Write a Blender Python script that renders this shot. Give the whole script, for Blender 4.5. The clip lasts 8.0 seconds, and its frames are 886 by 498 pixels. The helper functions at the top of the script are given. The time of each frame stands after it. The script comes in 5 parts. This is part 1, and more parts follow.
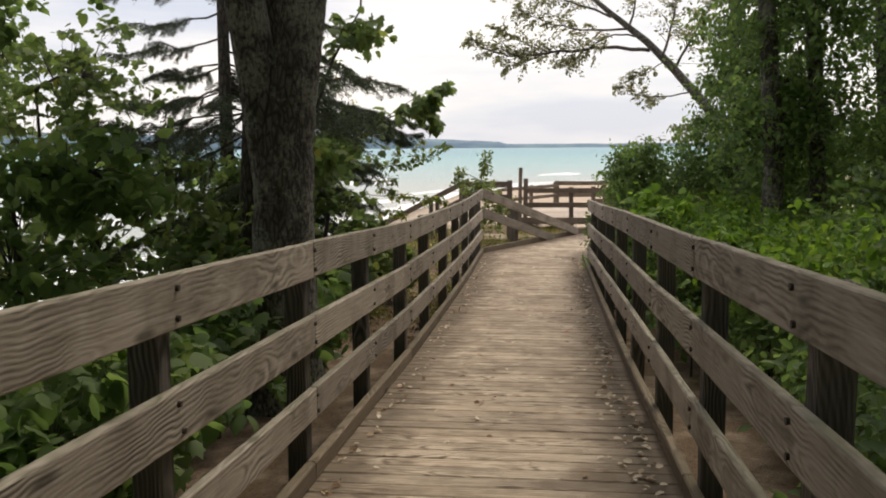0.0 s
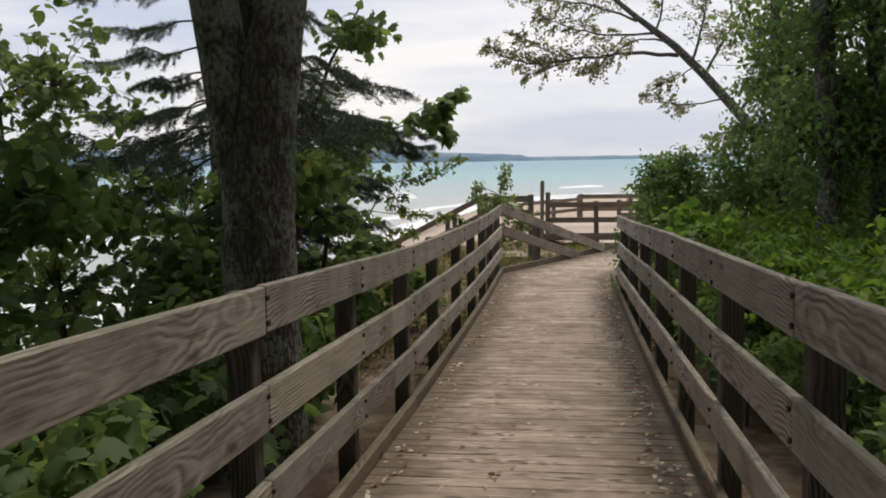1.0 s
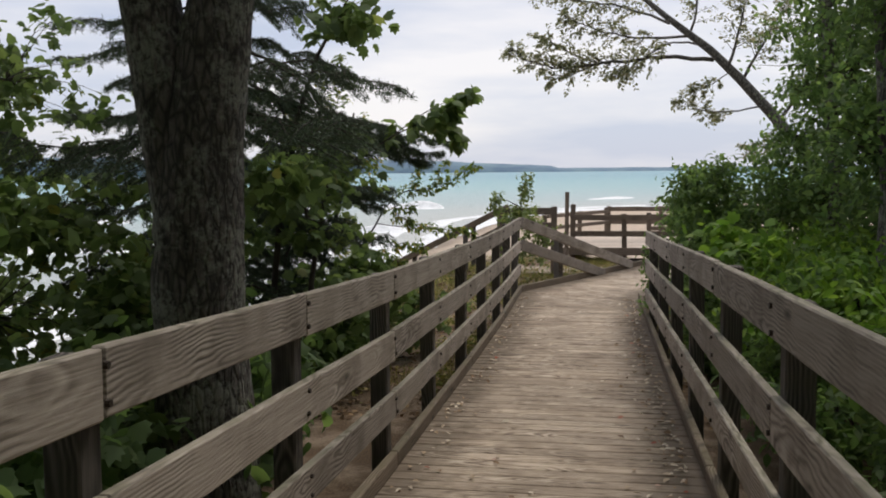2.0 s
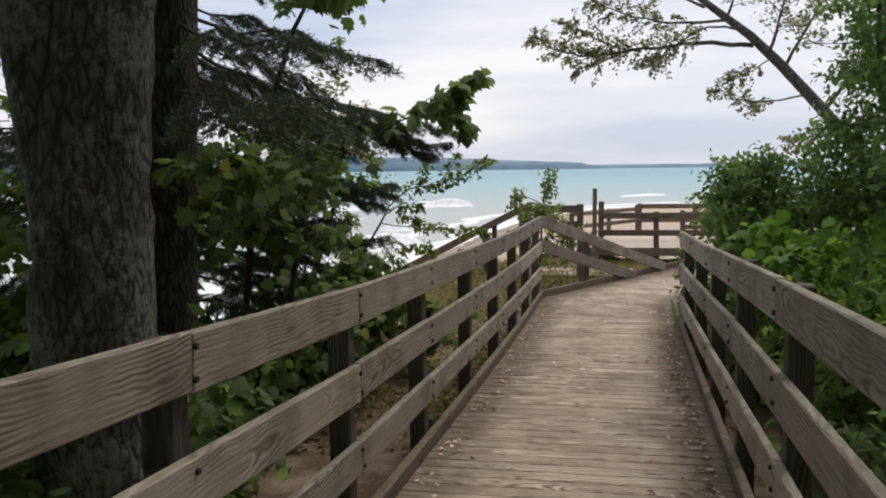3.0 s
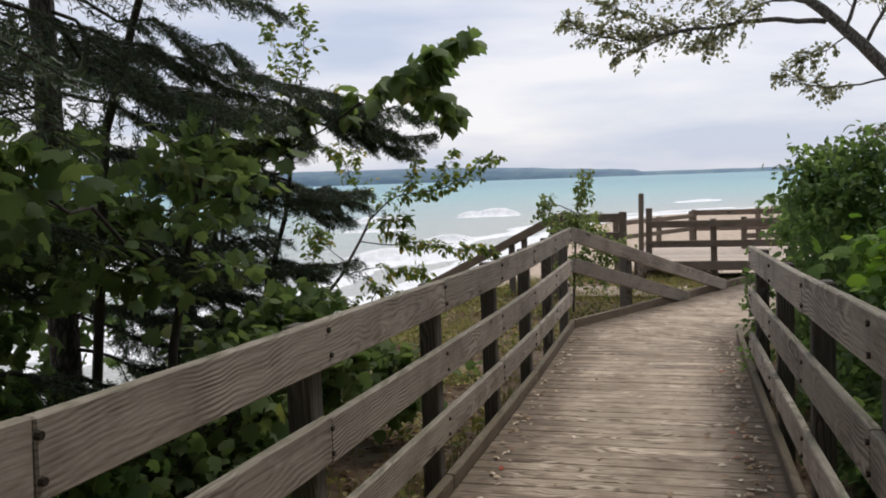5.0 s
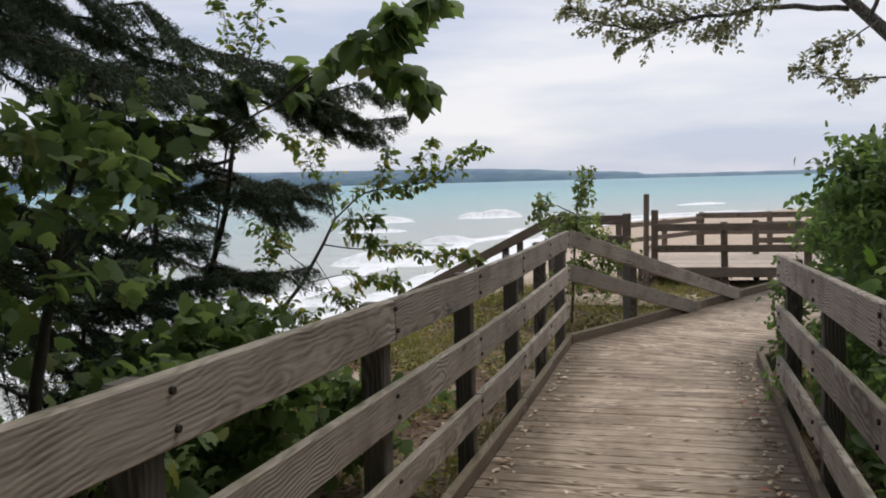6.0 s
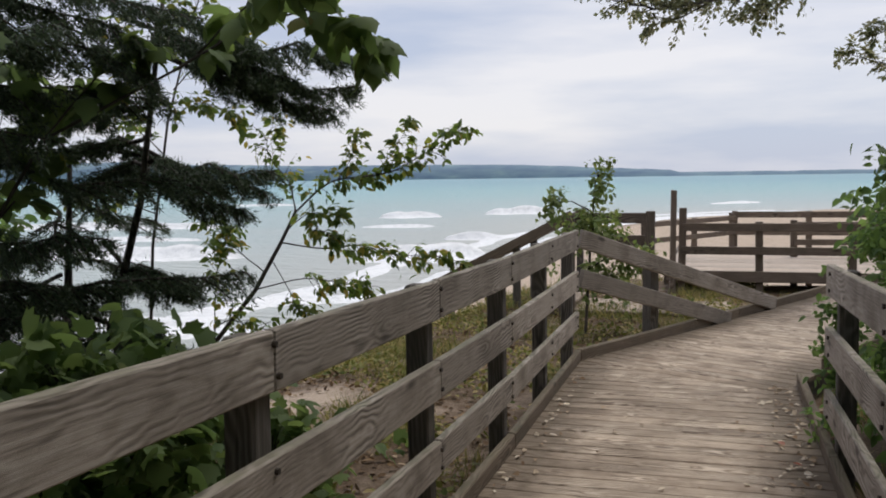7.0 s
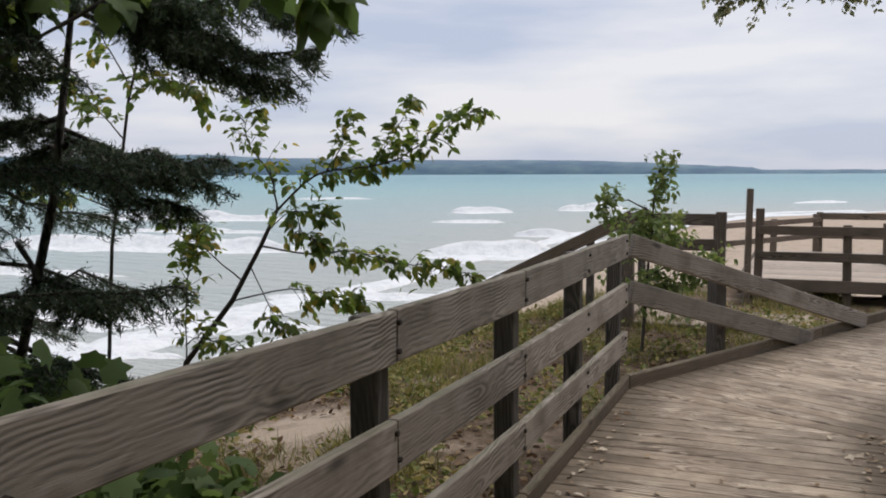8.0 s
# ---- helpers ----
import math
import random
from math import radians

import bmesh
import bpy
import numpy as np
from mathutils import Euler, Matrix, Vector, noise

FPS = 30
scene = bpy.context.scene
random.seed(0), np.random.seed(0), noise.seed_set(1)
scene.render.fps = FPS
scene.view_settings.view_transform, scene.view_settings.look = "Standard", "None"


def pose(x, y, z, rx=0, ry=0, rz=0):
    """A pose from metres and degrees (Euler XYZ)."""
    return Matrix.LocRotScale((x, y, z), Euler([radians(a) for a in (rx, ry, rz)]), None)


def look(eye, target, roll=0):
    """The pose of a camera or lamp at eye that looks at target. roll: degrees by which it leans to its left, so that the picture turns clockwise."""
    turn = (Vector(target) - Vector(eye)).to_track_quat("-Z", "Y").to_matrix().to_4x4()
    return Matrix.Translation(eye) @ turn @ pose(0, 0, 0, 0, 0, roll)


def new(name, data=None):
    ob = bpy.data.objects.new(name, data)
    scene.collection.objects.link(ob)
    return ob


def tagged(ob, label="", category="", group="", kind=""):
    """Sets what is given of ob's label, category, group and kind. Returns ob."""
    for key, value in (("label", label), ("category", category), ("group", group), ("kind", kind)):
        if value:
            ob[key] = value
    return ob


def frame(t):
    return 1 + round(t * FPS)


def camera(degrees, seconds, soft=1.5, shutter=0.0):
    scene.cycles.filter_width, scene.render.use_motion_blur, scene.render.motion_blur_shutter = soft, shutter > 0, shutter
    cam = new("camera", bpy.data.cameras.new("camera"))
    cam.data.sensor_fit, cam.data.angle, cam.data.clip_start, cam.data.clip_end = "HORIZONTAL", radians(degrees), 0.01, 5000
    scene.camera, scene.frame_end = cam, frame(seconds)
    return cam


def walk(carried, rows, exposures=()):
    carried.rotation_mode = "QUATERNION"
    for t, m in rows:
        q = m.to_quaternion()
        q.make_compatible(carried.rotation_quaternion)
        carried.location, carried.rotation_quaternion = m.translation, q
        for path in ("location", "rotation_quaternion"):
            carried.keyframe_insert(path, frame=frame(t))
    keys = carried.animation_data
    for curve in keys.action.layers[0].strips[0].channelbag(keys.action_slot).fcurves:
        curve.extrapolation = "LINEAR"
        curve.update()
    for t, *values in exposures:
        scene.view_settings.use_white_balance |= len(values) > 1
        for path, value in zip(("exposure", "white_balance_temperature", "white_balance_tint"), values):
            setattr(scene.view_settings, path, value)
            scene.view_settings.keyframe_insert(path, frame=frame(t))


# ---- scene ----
cam = camera(53.2, 8.0, soft=1.9)
PATH = [
    (0, (0.303, -0.372, 1.288), (0.074, 1.601, 1.059), -0.4),
    (0.5, (0.316, 0.155, 1.278), (0.063, 2.125, 1.048), -1.1),
    (1, (0.266, 0.708, 1.274), (-0.012, 2.678, 1.076), -1.0),
    (1.5, (0.301, 1.258, 1.245), (0.004, 3.227, 1.066), -0.7),
    (1.7, (0.32, 1.466, 1.252), (0.006, 3.434, 1.078), -0.6),
    (3, (0.384, 2.878, 1.209), (-0.027, 4.827, 1.03), -0.8),
    (3.5, (0.387, 3.461, 1.185), (-0.03, 5.41, 1.018), -0.7),
    (4, (0.421, 4.024, 1.158), (-0.024, 5.968, 1.004), -0.1),
    (4.2, (0.423, 4.235, 1.15), (-0.045, 6.174, 1.004), -0.6),
    (5.3, (0.414, 5.508, 1.109), (-0.122, 7.428, 0.952), -1.8),
    (5.5, (0.385, 5.724, 1.099), (-0.16, 7.642, 0.946), -1.0),
    (6, (0.327, 6.273, 1.065), (-0.203, 8.196, 0.914), -1.5),
    (6.5, (0.357, 6.87, 1.034), (-0.169, 8.793, 0.871), -1.7),
    (7, (0.36, 7.426, 1.013), (-0.236, 9.328, 0.853), -0.8),
    (7.5, (0.378, 7.99, 0.991), (-0.306, 9.863, 0.84), -0.7),
    (8, (0.378, 8.533, 0.999), (-0.375, 10.378, 0.829), -0.2),
]
walk(cam, [(t, look(eye, target, roll)) for t, eye, target, roll in PATH], exposures=[(0.0, 0.43, 7400, 10), (0.5, 0.38, 7250, 10), (1.0, 0.19, 6900, 10), (1.5, 0.15, 6780, 10), (3.0, 0.19, 6680, 10), (5.5, 0.12, 6580, 10), (8.0, -0.01, 6520, 10)])

# ---------------------------------------------------------------- world and light
world = bpy.data.worlds.new("world")
scene.world = world
world.use_nodes = True
wn, wl = world.node_tree.nodes, world.node_tree.links
wn.clear()
SUN_UP, SUN_ROUND = 62.0, 30.0
sky = wn.new("ShaderNodeTexSky")
sky.sky_type = "NISHITA"
sky.sun_disc = False
sky.sun_elevation, sky.sun_rotation = radians(SUN_UP), radians(SUN_ROUND)
sky_bg = wn.new("ShaderNodeBackground")
sky_bg.inputs[1].default_value = 0.10
wl.new(sky.outputs[0], sky_bg.inputs[0])
wco = wn.new("ShaderNodeTexCoord")
wmap = wn.new("ShaderNodeMapping")
wmap.inputs["Scale"].default_value = (1.6, 1.6, 9.0)
wl.new(wco.outputs["Generated"], wmap.inputs[0])
cloud_noise = wn.new("ShaderNodeTexNoise")
cloud_noise.inputs["Scale"].default_value = 1.3
cloud_noise.inputs["Detail"].default_value = 6.0
cloud_noise.inputs["Roughness"].default_value = 0.5
wl.new(wmap.outputs[0], cloud_noise.inputs["Vector"])
cloud_ramp = wn.new("ShaderNodeValToRGB")
cloud_ramp.color_ramp.elements[0].position, cloud_ramp.color_ramp.elements[0].color = 0.38, (0.55, 0.61, 0.77, 1)
cloud_ramp.color_ramp.elements[1].position, cloud_ramp.color_ramp.elements[1].color = 0.60, (0.91, 0.895, 0.935, 1)
wl.new(cloud_noise.outputs["Fac"], cloud_ramp.inputs[0])
cloud_bg = wn.new("ShaderNodeBackground")
cloud_bg.inputs[1].default_value = 0.98
wl.new(cloud_ramp.outputs[0], cloud_bg.inputs[0])
wmix = wn.new("ShaderNodeMixShader")
wmix.inputs[0].default_value = 0.85
wl.new(sky_bg.outputs[0], wmix.inputs[1])
wl.new(cloud_bg.outputs[0], wmix.inputs[2])
wout = wn.new("ShaderNodeOutputWorld")
wl.new(wmix.outputs[0], wout.inputs[0])

sun_data = bpy.data.lights.new("sun", "SUN")
sun_data.energy, sun_data.angle, sun_data.color = 1.5, radians(24), (1.0, 0.95, 0.88)
sun = new("sun", sun_data)
a, e = radians(SUN_ROUND), radians(SUN_UP)
sun.matrix_world = look((0, 0, 30), (-math.sin(a) * math.cos(e) * 10, -math.cos(a) * math.cos(e) * 10, 30 - math.sin(e) * 10))


# ---------------------------------------------------------------- materials
def material(name):
    m = bpy.data.materials.new(name)
    m.use_nodes = True
    return m, m.node_tree.nodes, m.node_tree.links, m.node_tree.nodes["Principled BSDF"]


def ramp(nodes, stops):
    r = nodes.new("ShaderNodeValToRGB")
    while len(r.color_ramp.elements) < len(stops):
        r.color_ramp.elements.new(0.5)
    for el, (p, c) in zip(r.color_ramp.elements, stops):
        el.position, el.color = p, (*c, 1)
    return r


def noise_tex(nodes, links, vector, scale, detail=4.0, rough=0.55, distortion=0.0):
    n = nodes.new("ShaderNodeTexNoise")
    n.inputs["Scale"].default_value, n.inputs["Detail"].default_value = scale, detail
    n.inputs["Roughness"].default_value, n.inputs["Distortion"].default_value = rough, distortion
    if vector is not None:
        links.new(vector, n.inputs["Vector"])
    return n


def mix_colour(nodes, links, fac, a, b, blend="MIX"):
    m = nodes.new("ShaderNodeMix")
    m.data_type, m.blend_type = "RGBA", blend
    for sock, v in ((m.inputs[0], fac), (m.inputs[6], a), (m.inputs[7], b)):
        if isinstance(v, (int, float)):
            sock.default_value = v
        elif isinstance(v, tuple):
            sock.default_value = (*v, 1)
        else:
            links.new(v, sock)
    return m.outputs[2]


def wood(name, dark, mid, light, stain=(0.10, 0.085, 0.06), stain_amount=0.55, rough=0.82, moss=None, worn=False):
    """Weathered timber, grain along the piece's own x axis."""
    m, n, l, p = material(name)
    co = n.new("ShaderNodeTexCoord")
    info = n.new("ShaderNodeObjectInfo")
    add = n.new("ShaderNodeVectorMath")
    add.operation = "MULTIPLY_ADD"
    l.new(info.outputs["Random"], add.inputs[0])
    add.inputs[1].default_value = (31.0, 7.0, 13.0)
    l.new(co.outputs["Object"], add.inputs[2])
    # growth rings of the log the piece was sawn from, its heart lying off the piece and slightly askew
    wn2 = n.new("ShaderNodeTexWhiteNoise")
    wn2.noise_dimensions = "1D"
    l.new(info.outputs["Random"], wn2.inputs["W"])
    heart = n.new("ShaderNodeVectorMath")
    heart.operation = "MULTIPLY_ADD"
    l.new(wn2.outputs["Color"], heart.inputs[0])
    heart.inputs[1].default_value, heart.inputs[2].default_value = (0.0, 0.10, 0.13), (0.0, -0.05, -0.065)
    skew = n.new("ShaderNodeMapping")
    skew.inputs["Rotation"].default_value = (0.0, 0.06, 0.04)
    l.new(co.outputs["Object"], skew.inputs[0])
    rel = n.new("ShaderNodeVectorMath")
    l.new(skew.outputs[0], rel.inputs[0])
    l.new(heart.outputs[0], rel.inputs[1])
    bend = n.new("ShaderNodeMapping")
    bend.inputs["Scale"].default_value = (3.0, 5.0, 5.0)
    l.new(add.outputs[0], bend.inputs[0])
    warp = noise_tex(n, l, bend.outputs[0], 1.0, 2.0)
    wv3 = n.new("ShaderNodeVectorMath")
    wv3.operation = "MULTIPLY_ADD"
    l.new(warp.outputs["Color"], wv3.inputs[0])
    wv3.inputs[1].default_value = (0.0, 0.075, 0.075)
    l.new(rel.outputs[0], wv3.inputs[2])
    flat = n.new("ShaderNodeVectorMath")
    flat.operation = "MULTIPLY"
    l.new(wv3.outputs[0], flat.inputs[0])
    flat.inputs[1].default_value = (0.0, 1.0, 1.0)
    rad = n.new("ShaderNodeVectorMath")
    rad.operation = "LENGTH"
    l.new(flat.outputs[0], rad.inputs[0])
    wave = n.new("ShaderNodeMath")
    wave.operation = "MULTIPLY"
    l.new(rad.outputs["Value"], wave.inputs[0])
    wave.inputs[1].default_value = 430.0
    sn = n.new("ShaderNodeMath")
    sn.operation = "SINE"
    l.new(wave.outputs[0], sn.inputs[0])
    half = n.new("ShaderNodeMath")
    half.operation = "MULTIPLY_ADD"
    l.new(sn.outputs[0], half.inputs[0])
    fade = noise_tex(n, l, add.outputs[0], 2.6, 2.0)
    fr = n.new("ShaderNodeMapRange")
    fr.inputs["From Min"].default_value, fr.inputs["From Max"].default_value = 0.42, 0.66
    fr.inputs["To Min"].default_value, fr.inputs["To Max"].default_value = 0.08, 0.5
    l.new(fade.outputs["Fac"], fr.inputs[0])
    l.new(fr.outputs[0], half.inputs[1])
    half.inputs[2].default_value = 0.5
    mp2 = n.new("ShaderNodeMapping")
    mp2.inputs["Scale"].default_value = (3.0, 120.0, 120.0)
    l.new(add.outputs[0], mp2.inputs[0])
    fibre = noise_tex(n, l, mp2.outputs[0], 1.0, 5.0, 0.65)
    g = n.new("ShaderNodeMix")
    g.data_type = "FLOAT"
    g.inputs[0].default_value = 0.62
    l.new(half.outputs[0], g.inputs[2])
    l.new(fibre.outputs["Fac"], g.inputs[3])
    r = ramp(n, [(0.34, dark), (0.5, mid), (0.66, light)] if worn else [(0.26, dark), (0.48, mid), (0.74, light)])
    l.new(g.outputs[0], r.inputs[0])
    blot = noise_tex(n, l, add.outputs[0], 3.2, 4.0, 0.6)
    br = ramp(n, [(0.46, (0, 0, 0)), (0.70, (stain_amount,) * 3)])
    l.new(blot.outputs["Fac"], br.inputs[0])
    c = mix_colour(n, l, br.outputs[0], r.outputs[0], stain)
    kv = n.new("ShaderNodeTexVoronoi")
    kmap = n.new("ShaderNodeMapping")
    kmap.inputs["Scale"].default_value = (1.7, 6.0, 6.0)
    l.new(add.outputs[0], kmap.inputs[0])
    l.new(kmap.outputs[0], kv.inputs["Vector"])
    kv.inputs["Scale"].default_value = 1.0
    kr = ramp(n, [(0.05, (0.8,) * 3), (0.13, (0, 0, 0))])
    l.new(kv.outputs["Distance"], kr.inputs[0])
    c = mix_colour(n, l, kr.outputs[0], c, tuple(x * 0.55 for x in dark))
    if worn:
        # the planks turn darker, raggedly, towards both ends
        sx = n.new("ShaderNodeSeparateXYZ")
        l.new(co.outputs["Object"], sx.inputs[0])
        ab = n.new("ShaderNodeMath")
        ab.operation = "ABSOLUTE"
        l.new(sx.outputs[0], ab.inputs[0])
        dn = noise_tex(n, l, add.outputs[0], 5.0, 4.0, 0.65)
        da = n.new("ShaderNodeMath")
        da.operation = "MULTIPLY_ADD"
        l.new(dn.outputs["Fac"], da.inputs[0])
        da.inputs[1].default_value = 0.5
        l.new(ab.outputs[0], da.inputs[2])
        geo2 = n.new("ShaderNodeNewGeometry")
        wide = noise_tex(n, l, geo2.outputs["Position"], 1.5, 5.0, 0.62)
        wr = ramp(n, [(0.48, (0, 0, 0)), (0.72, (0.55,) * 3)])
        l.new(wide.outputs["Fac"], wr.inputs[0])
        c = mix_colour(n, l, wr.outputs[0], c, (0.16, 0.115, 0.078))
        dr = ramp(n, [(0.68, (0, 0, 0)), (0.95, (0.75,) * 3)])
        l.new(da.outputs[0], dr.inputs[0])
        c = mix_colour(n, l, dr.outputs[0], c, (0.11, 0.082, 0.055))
    # each piece its own tone
    tone = n.new("ShaderNodeMapRange")
    tone.inputs["To Min"].default_value, tone.inputs["To Max"].default_value = (0.86, 1.12) if worn else (0.80, 1.18)
    l.new(info.outputs["Random"], tone.inputs[0])
    hsv = n.new("ShaderNodeHueSaturation")
    l.new(tone.outputs[0], hsv.inputs["Value"])
    l.new(c, hsv.inputs["Color"])
    c = hsv.outputs[0]
    if moss:
        geo = n.new("ShaderNodeNewGeometry")
        sep = n.new("ShaderNodeSeparateXYZ")
        l.new(geo.outputs["Normal"], sep.inputs[0])
        mm = n.new("ShaderNodeMath")
        mm.operation = "MULTIPLY"
        l.new(sep.outputs[2], mm.inputs[0])
        mn = noise_tex(n, l, add.outputs[0], 9.0)
        l.new(mn.outputs["Fac"], mm.inputs[1])
        mr = ramp(n, [(0.25, (0, 0, 0)), (0.7, (0.5, 0.5, 0.5))])
        l.new(mm.outputs[0], mr.inputs[0])
        c = mix_colour(n, l, mr.outputs[0], c, moss)
    l.new(c, p.inputs["Base Color"])
    p.inputs["Roughness"].default_value = rough
    p.inputs["Specular IOR Level"].default_value = 0.3
    b = n.new("ShaderNodeBump")
    b.inputs["Strength"].default_value, b.inputs["Distance"].default_value = 0.55, 0.004
    l.new(g.outputs[0], b.inputs["Height"])
    l.new(b.outputs[0], p.inputs["Normal"])
    return m


RAIL = wood("weathered_rail_wood", (0.105, 0.087, 0.072), (0.32, 0.272, 0.23), (0.48, 0.42, 0.365), stain=(0.085, 0.066, 0.048), moss=(0.16, 0.17, 0.09))
# darker than the boards: shade on the posts' near sides is put into this colour
POST = wood("weathered_shaded_post_wood", (0.03, 0.026, 0.023), (0.085, 0.074, 0.066), (0.20, 0.175, 0.155))
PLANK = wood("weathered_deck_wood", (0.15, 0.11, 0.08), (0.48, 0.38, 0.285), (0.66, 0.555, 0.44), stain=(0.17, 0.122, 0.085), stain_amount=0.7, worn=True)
CURB = wood("weathered_curb_wood", (0.07, 0.052, 0.037), (0.17, 0.128, 0.092), (0.28, 0.22, 0.165), moss=(0.12, 0.11, 0.055))
PALE_PLANK = wood("pale_platform_planks", (0.36, 0.29, 0.23), (0.55, 0.46, 0.38), (0.66, 0.57, 0.49), stain=(0.42, 0.34, 0.27))
OLD = wood("old_brown_wood", (0.06, 0.044, 0.036), (0.155, 0.117, 0.092), (0.28, 0.225, 0.18))


def plain(name, colour, rough=0.7, metal=0.0, vary=0.25, scale=20.0, bump=0.0):
    m, n, l, p = material(name)
    co = n.new("ShaderNodeTexCoord")
    t = noise_tex(n, l, co.outputs["Object"], scale)
    r = ramp(n, [(0.3, tuple(c * (1 - vary) for c in colour)), (0.7, tuple(min(1, c * (1 + vary)) for c in colour))])
    l.new(t.outputs["Fac"], r.inputs[0])
    l.new(r.outputs[0], p.inputs["Base Color"])
    p.inputs["Roughness"].default_value, p.inputs["Metallic"].default_value = rough, metal
    if bump:
        b = n.new("ShaderNodeBump")
        b.inputs["Strength"].default_value, b.inputs["Distance"].default_value = 0.6, bump
        l.new(t.outputs["Fac"], b.inputs["Height"])
        l.new(b.outputs[0], p.inputs["Normal"])
    return m


BOLT = plain("rusty_bolt_steel", (0.05, 0.038, 0.03), 0.6, 0.6)


def leaf_material(name, stops, through_colour, share=0.35, rough=0.62):
    """Leaves: each one its own green, some light passing through."""
    m, n, l, p = material(name)
    geo = n.new("ShaderNodeNewGeometry")
    r = ramp(n, stops)
    l.new(geo.outputs["Random Per Island"], r.inputs[0])
    co = n.new("ShaderNodeTexCoord")
    t = noise_tex(n, l, co.outputs["Object"], 1.7)
    hs = n.new("ShaderNodeHueSaturation")
    mr = n.new("ShaderNodeMapRange")
    mr.inputs["From Min"].default_value, mr.inputs["From Max"].default_value = 0.3, 0.7
    mr.inputs["To Min"].default_value, mr.inputs["To Max"].default_value = 0.75, 1.25
    l.new(t.outputs["Fac"], mr.inputs[0])
    l.new(mr.outputs[0], hs.inputs["Value"])
    l.new(r.outputs[0], hs.inputs["Color"])
    l.new(hs.outputs[0], p.inputs["Base Color"])
    p.inputs["Roughness"].default_value = rough
    p.inputs["Specular IOR Level"].default_value = 0.25
    tr = n.new("ShaderNodeBsdfTranslucent")
    tc = mix_colour(n, l, 1.0, hs.outputs[0], through_colour, "MULTIPLY")
    l.new(tc, tr.inputs[0])
    mix = n.new("ShaderNodeMixShader")
    mix.inputs[0].default_value = share
    l.new(p.outputs[0], mix.inputs[1])
    l.new(tr.outputs[0], mix.inputs[2])
    l.new(mix.outputs[0], n["Material Output"].inputs[0])
    return m


MAPLE = leaf_material("maple_leaf", [(0.0, (0.085, 0.13, 0.055)), (0.5, (0.125, 0.18, 0.072)), (0.97, (0.16, 0.215, 0.085)), (0.995, (0.20, 0.20, 0.06))], (1.9, 1.9, 1.3), 0.42)
BIRCH = leaf_material("birch_leaf", [(0.0, (0.06, 0.095, 0.036)), (0.7, (0.12, 0.165, 0.055)), (0.9, (0.20, 0.20, 0.06)), (1.0, (0.30, 0.22, 0.07))], (2.3, 2.3, 1.3), 0.5)
DARKLEAF = leaf_material("dark_leaf", [(0.0, (0.068, 0.11, 0.05)), (0.6, (0.105, 0.158, 0.066)), (1.0, (0.15, 0.205, 0.085))], (2.4, 2.5, 1.5), 0.45)
SHRUBLEAF = leaf_material("shrub_leaf", [(0.0, (0.11, 0.145, 0.06)), (0.6, (0.17, 0.215, 0.09)), (1.0, (0.26, 0.27, 0.12))], (1.9, 2.0, 1.2), 0.4)
ASPEN = leaf_material("aspen_leaf", [(0.0, (0.12, 0.135, 0.08)), (0.5, (0.21, 0.225, 0.135)), (1.0, (0.36, 0.335, 0.23))], (1.8, 1.8, 1.3))
BRIGHT = leaf_material("bright_shrub_leaf", [(0.0, (0.08, 0.15, 0.03)), (0.6, (0.14, 0.235, 0.045)), (1.0, (0.23, 0.32, 0.065))], (2.0, 2.1, 1.2))
NEEDLE = leaf_material("spruce_needle", [(0.0, (0.05, 0.07, 0.052)), (0.6, (0.08, 0.108, 0.07)), (1.0, (0.112, 0.14, 0.08))], (1.4, 1.6, 1.1), 0.15, 0.6)
GRASS = leaf_material("dune_grass", [(0.0, (0.09, 0.12, 0.03)), (0.4, (0.19, 0.20, 0.055)), (0.75, (0.30, 0.25, 0.09)), (1.0, (0.42, 0.33, 0.16))], (1.6, 1.6, 1.2), 0.25)
LITTER = leaf_material("brown_leaf_litter", [(0.0, (0.07, 0.042, 0.022)), (0.5, (0.17, 0.105, 0.055)), (0.9, (0.30, 0.20, 0.11)), (1.0, (0.42, 0.33, 0.22))], (1.2, 1.1, 1.0), 0.1, 0.8)
DRYLEAF = leaf_material("dry_fallen_leaf", [(0.0, (0.16, 0.09, 0.05)), (0.3, (0.34, 0.24, 0.15)), (0.7, (0.60, 0.51, 0.39)), (0.92, (0.66, 0.58, 0.46)), (1.0, (0.30, 0.07, 0.04))], (1.2, 1.1, 1.0), 0.1, 0.8)


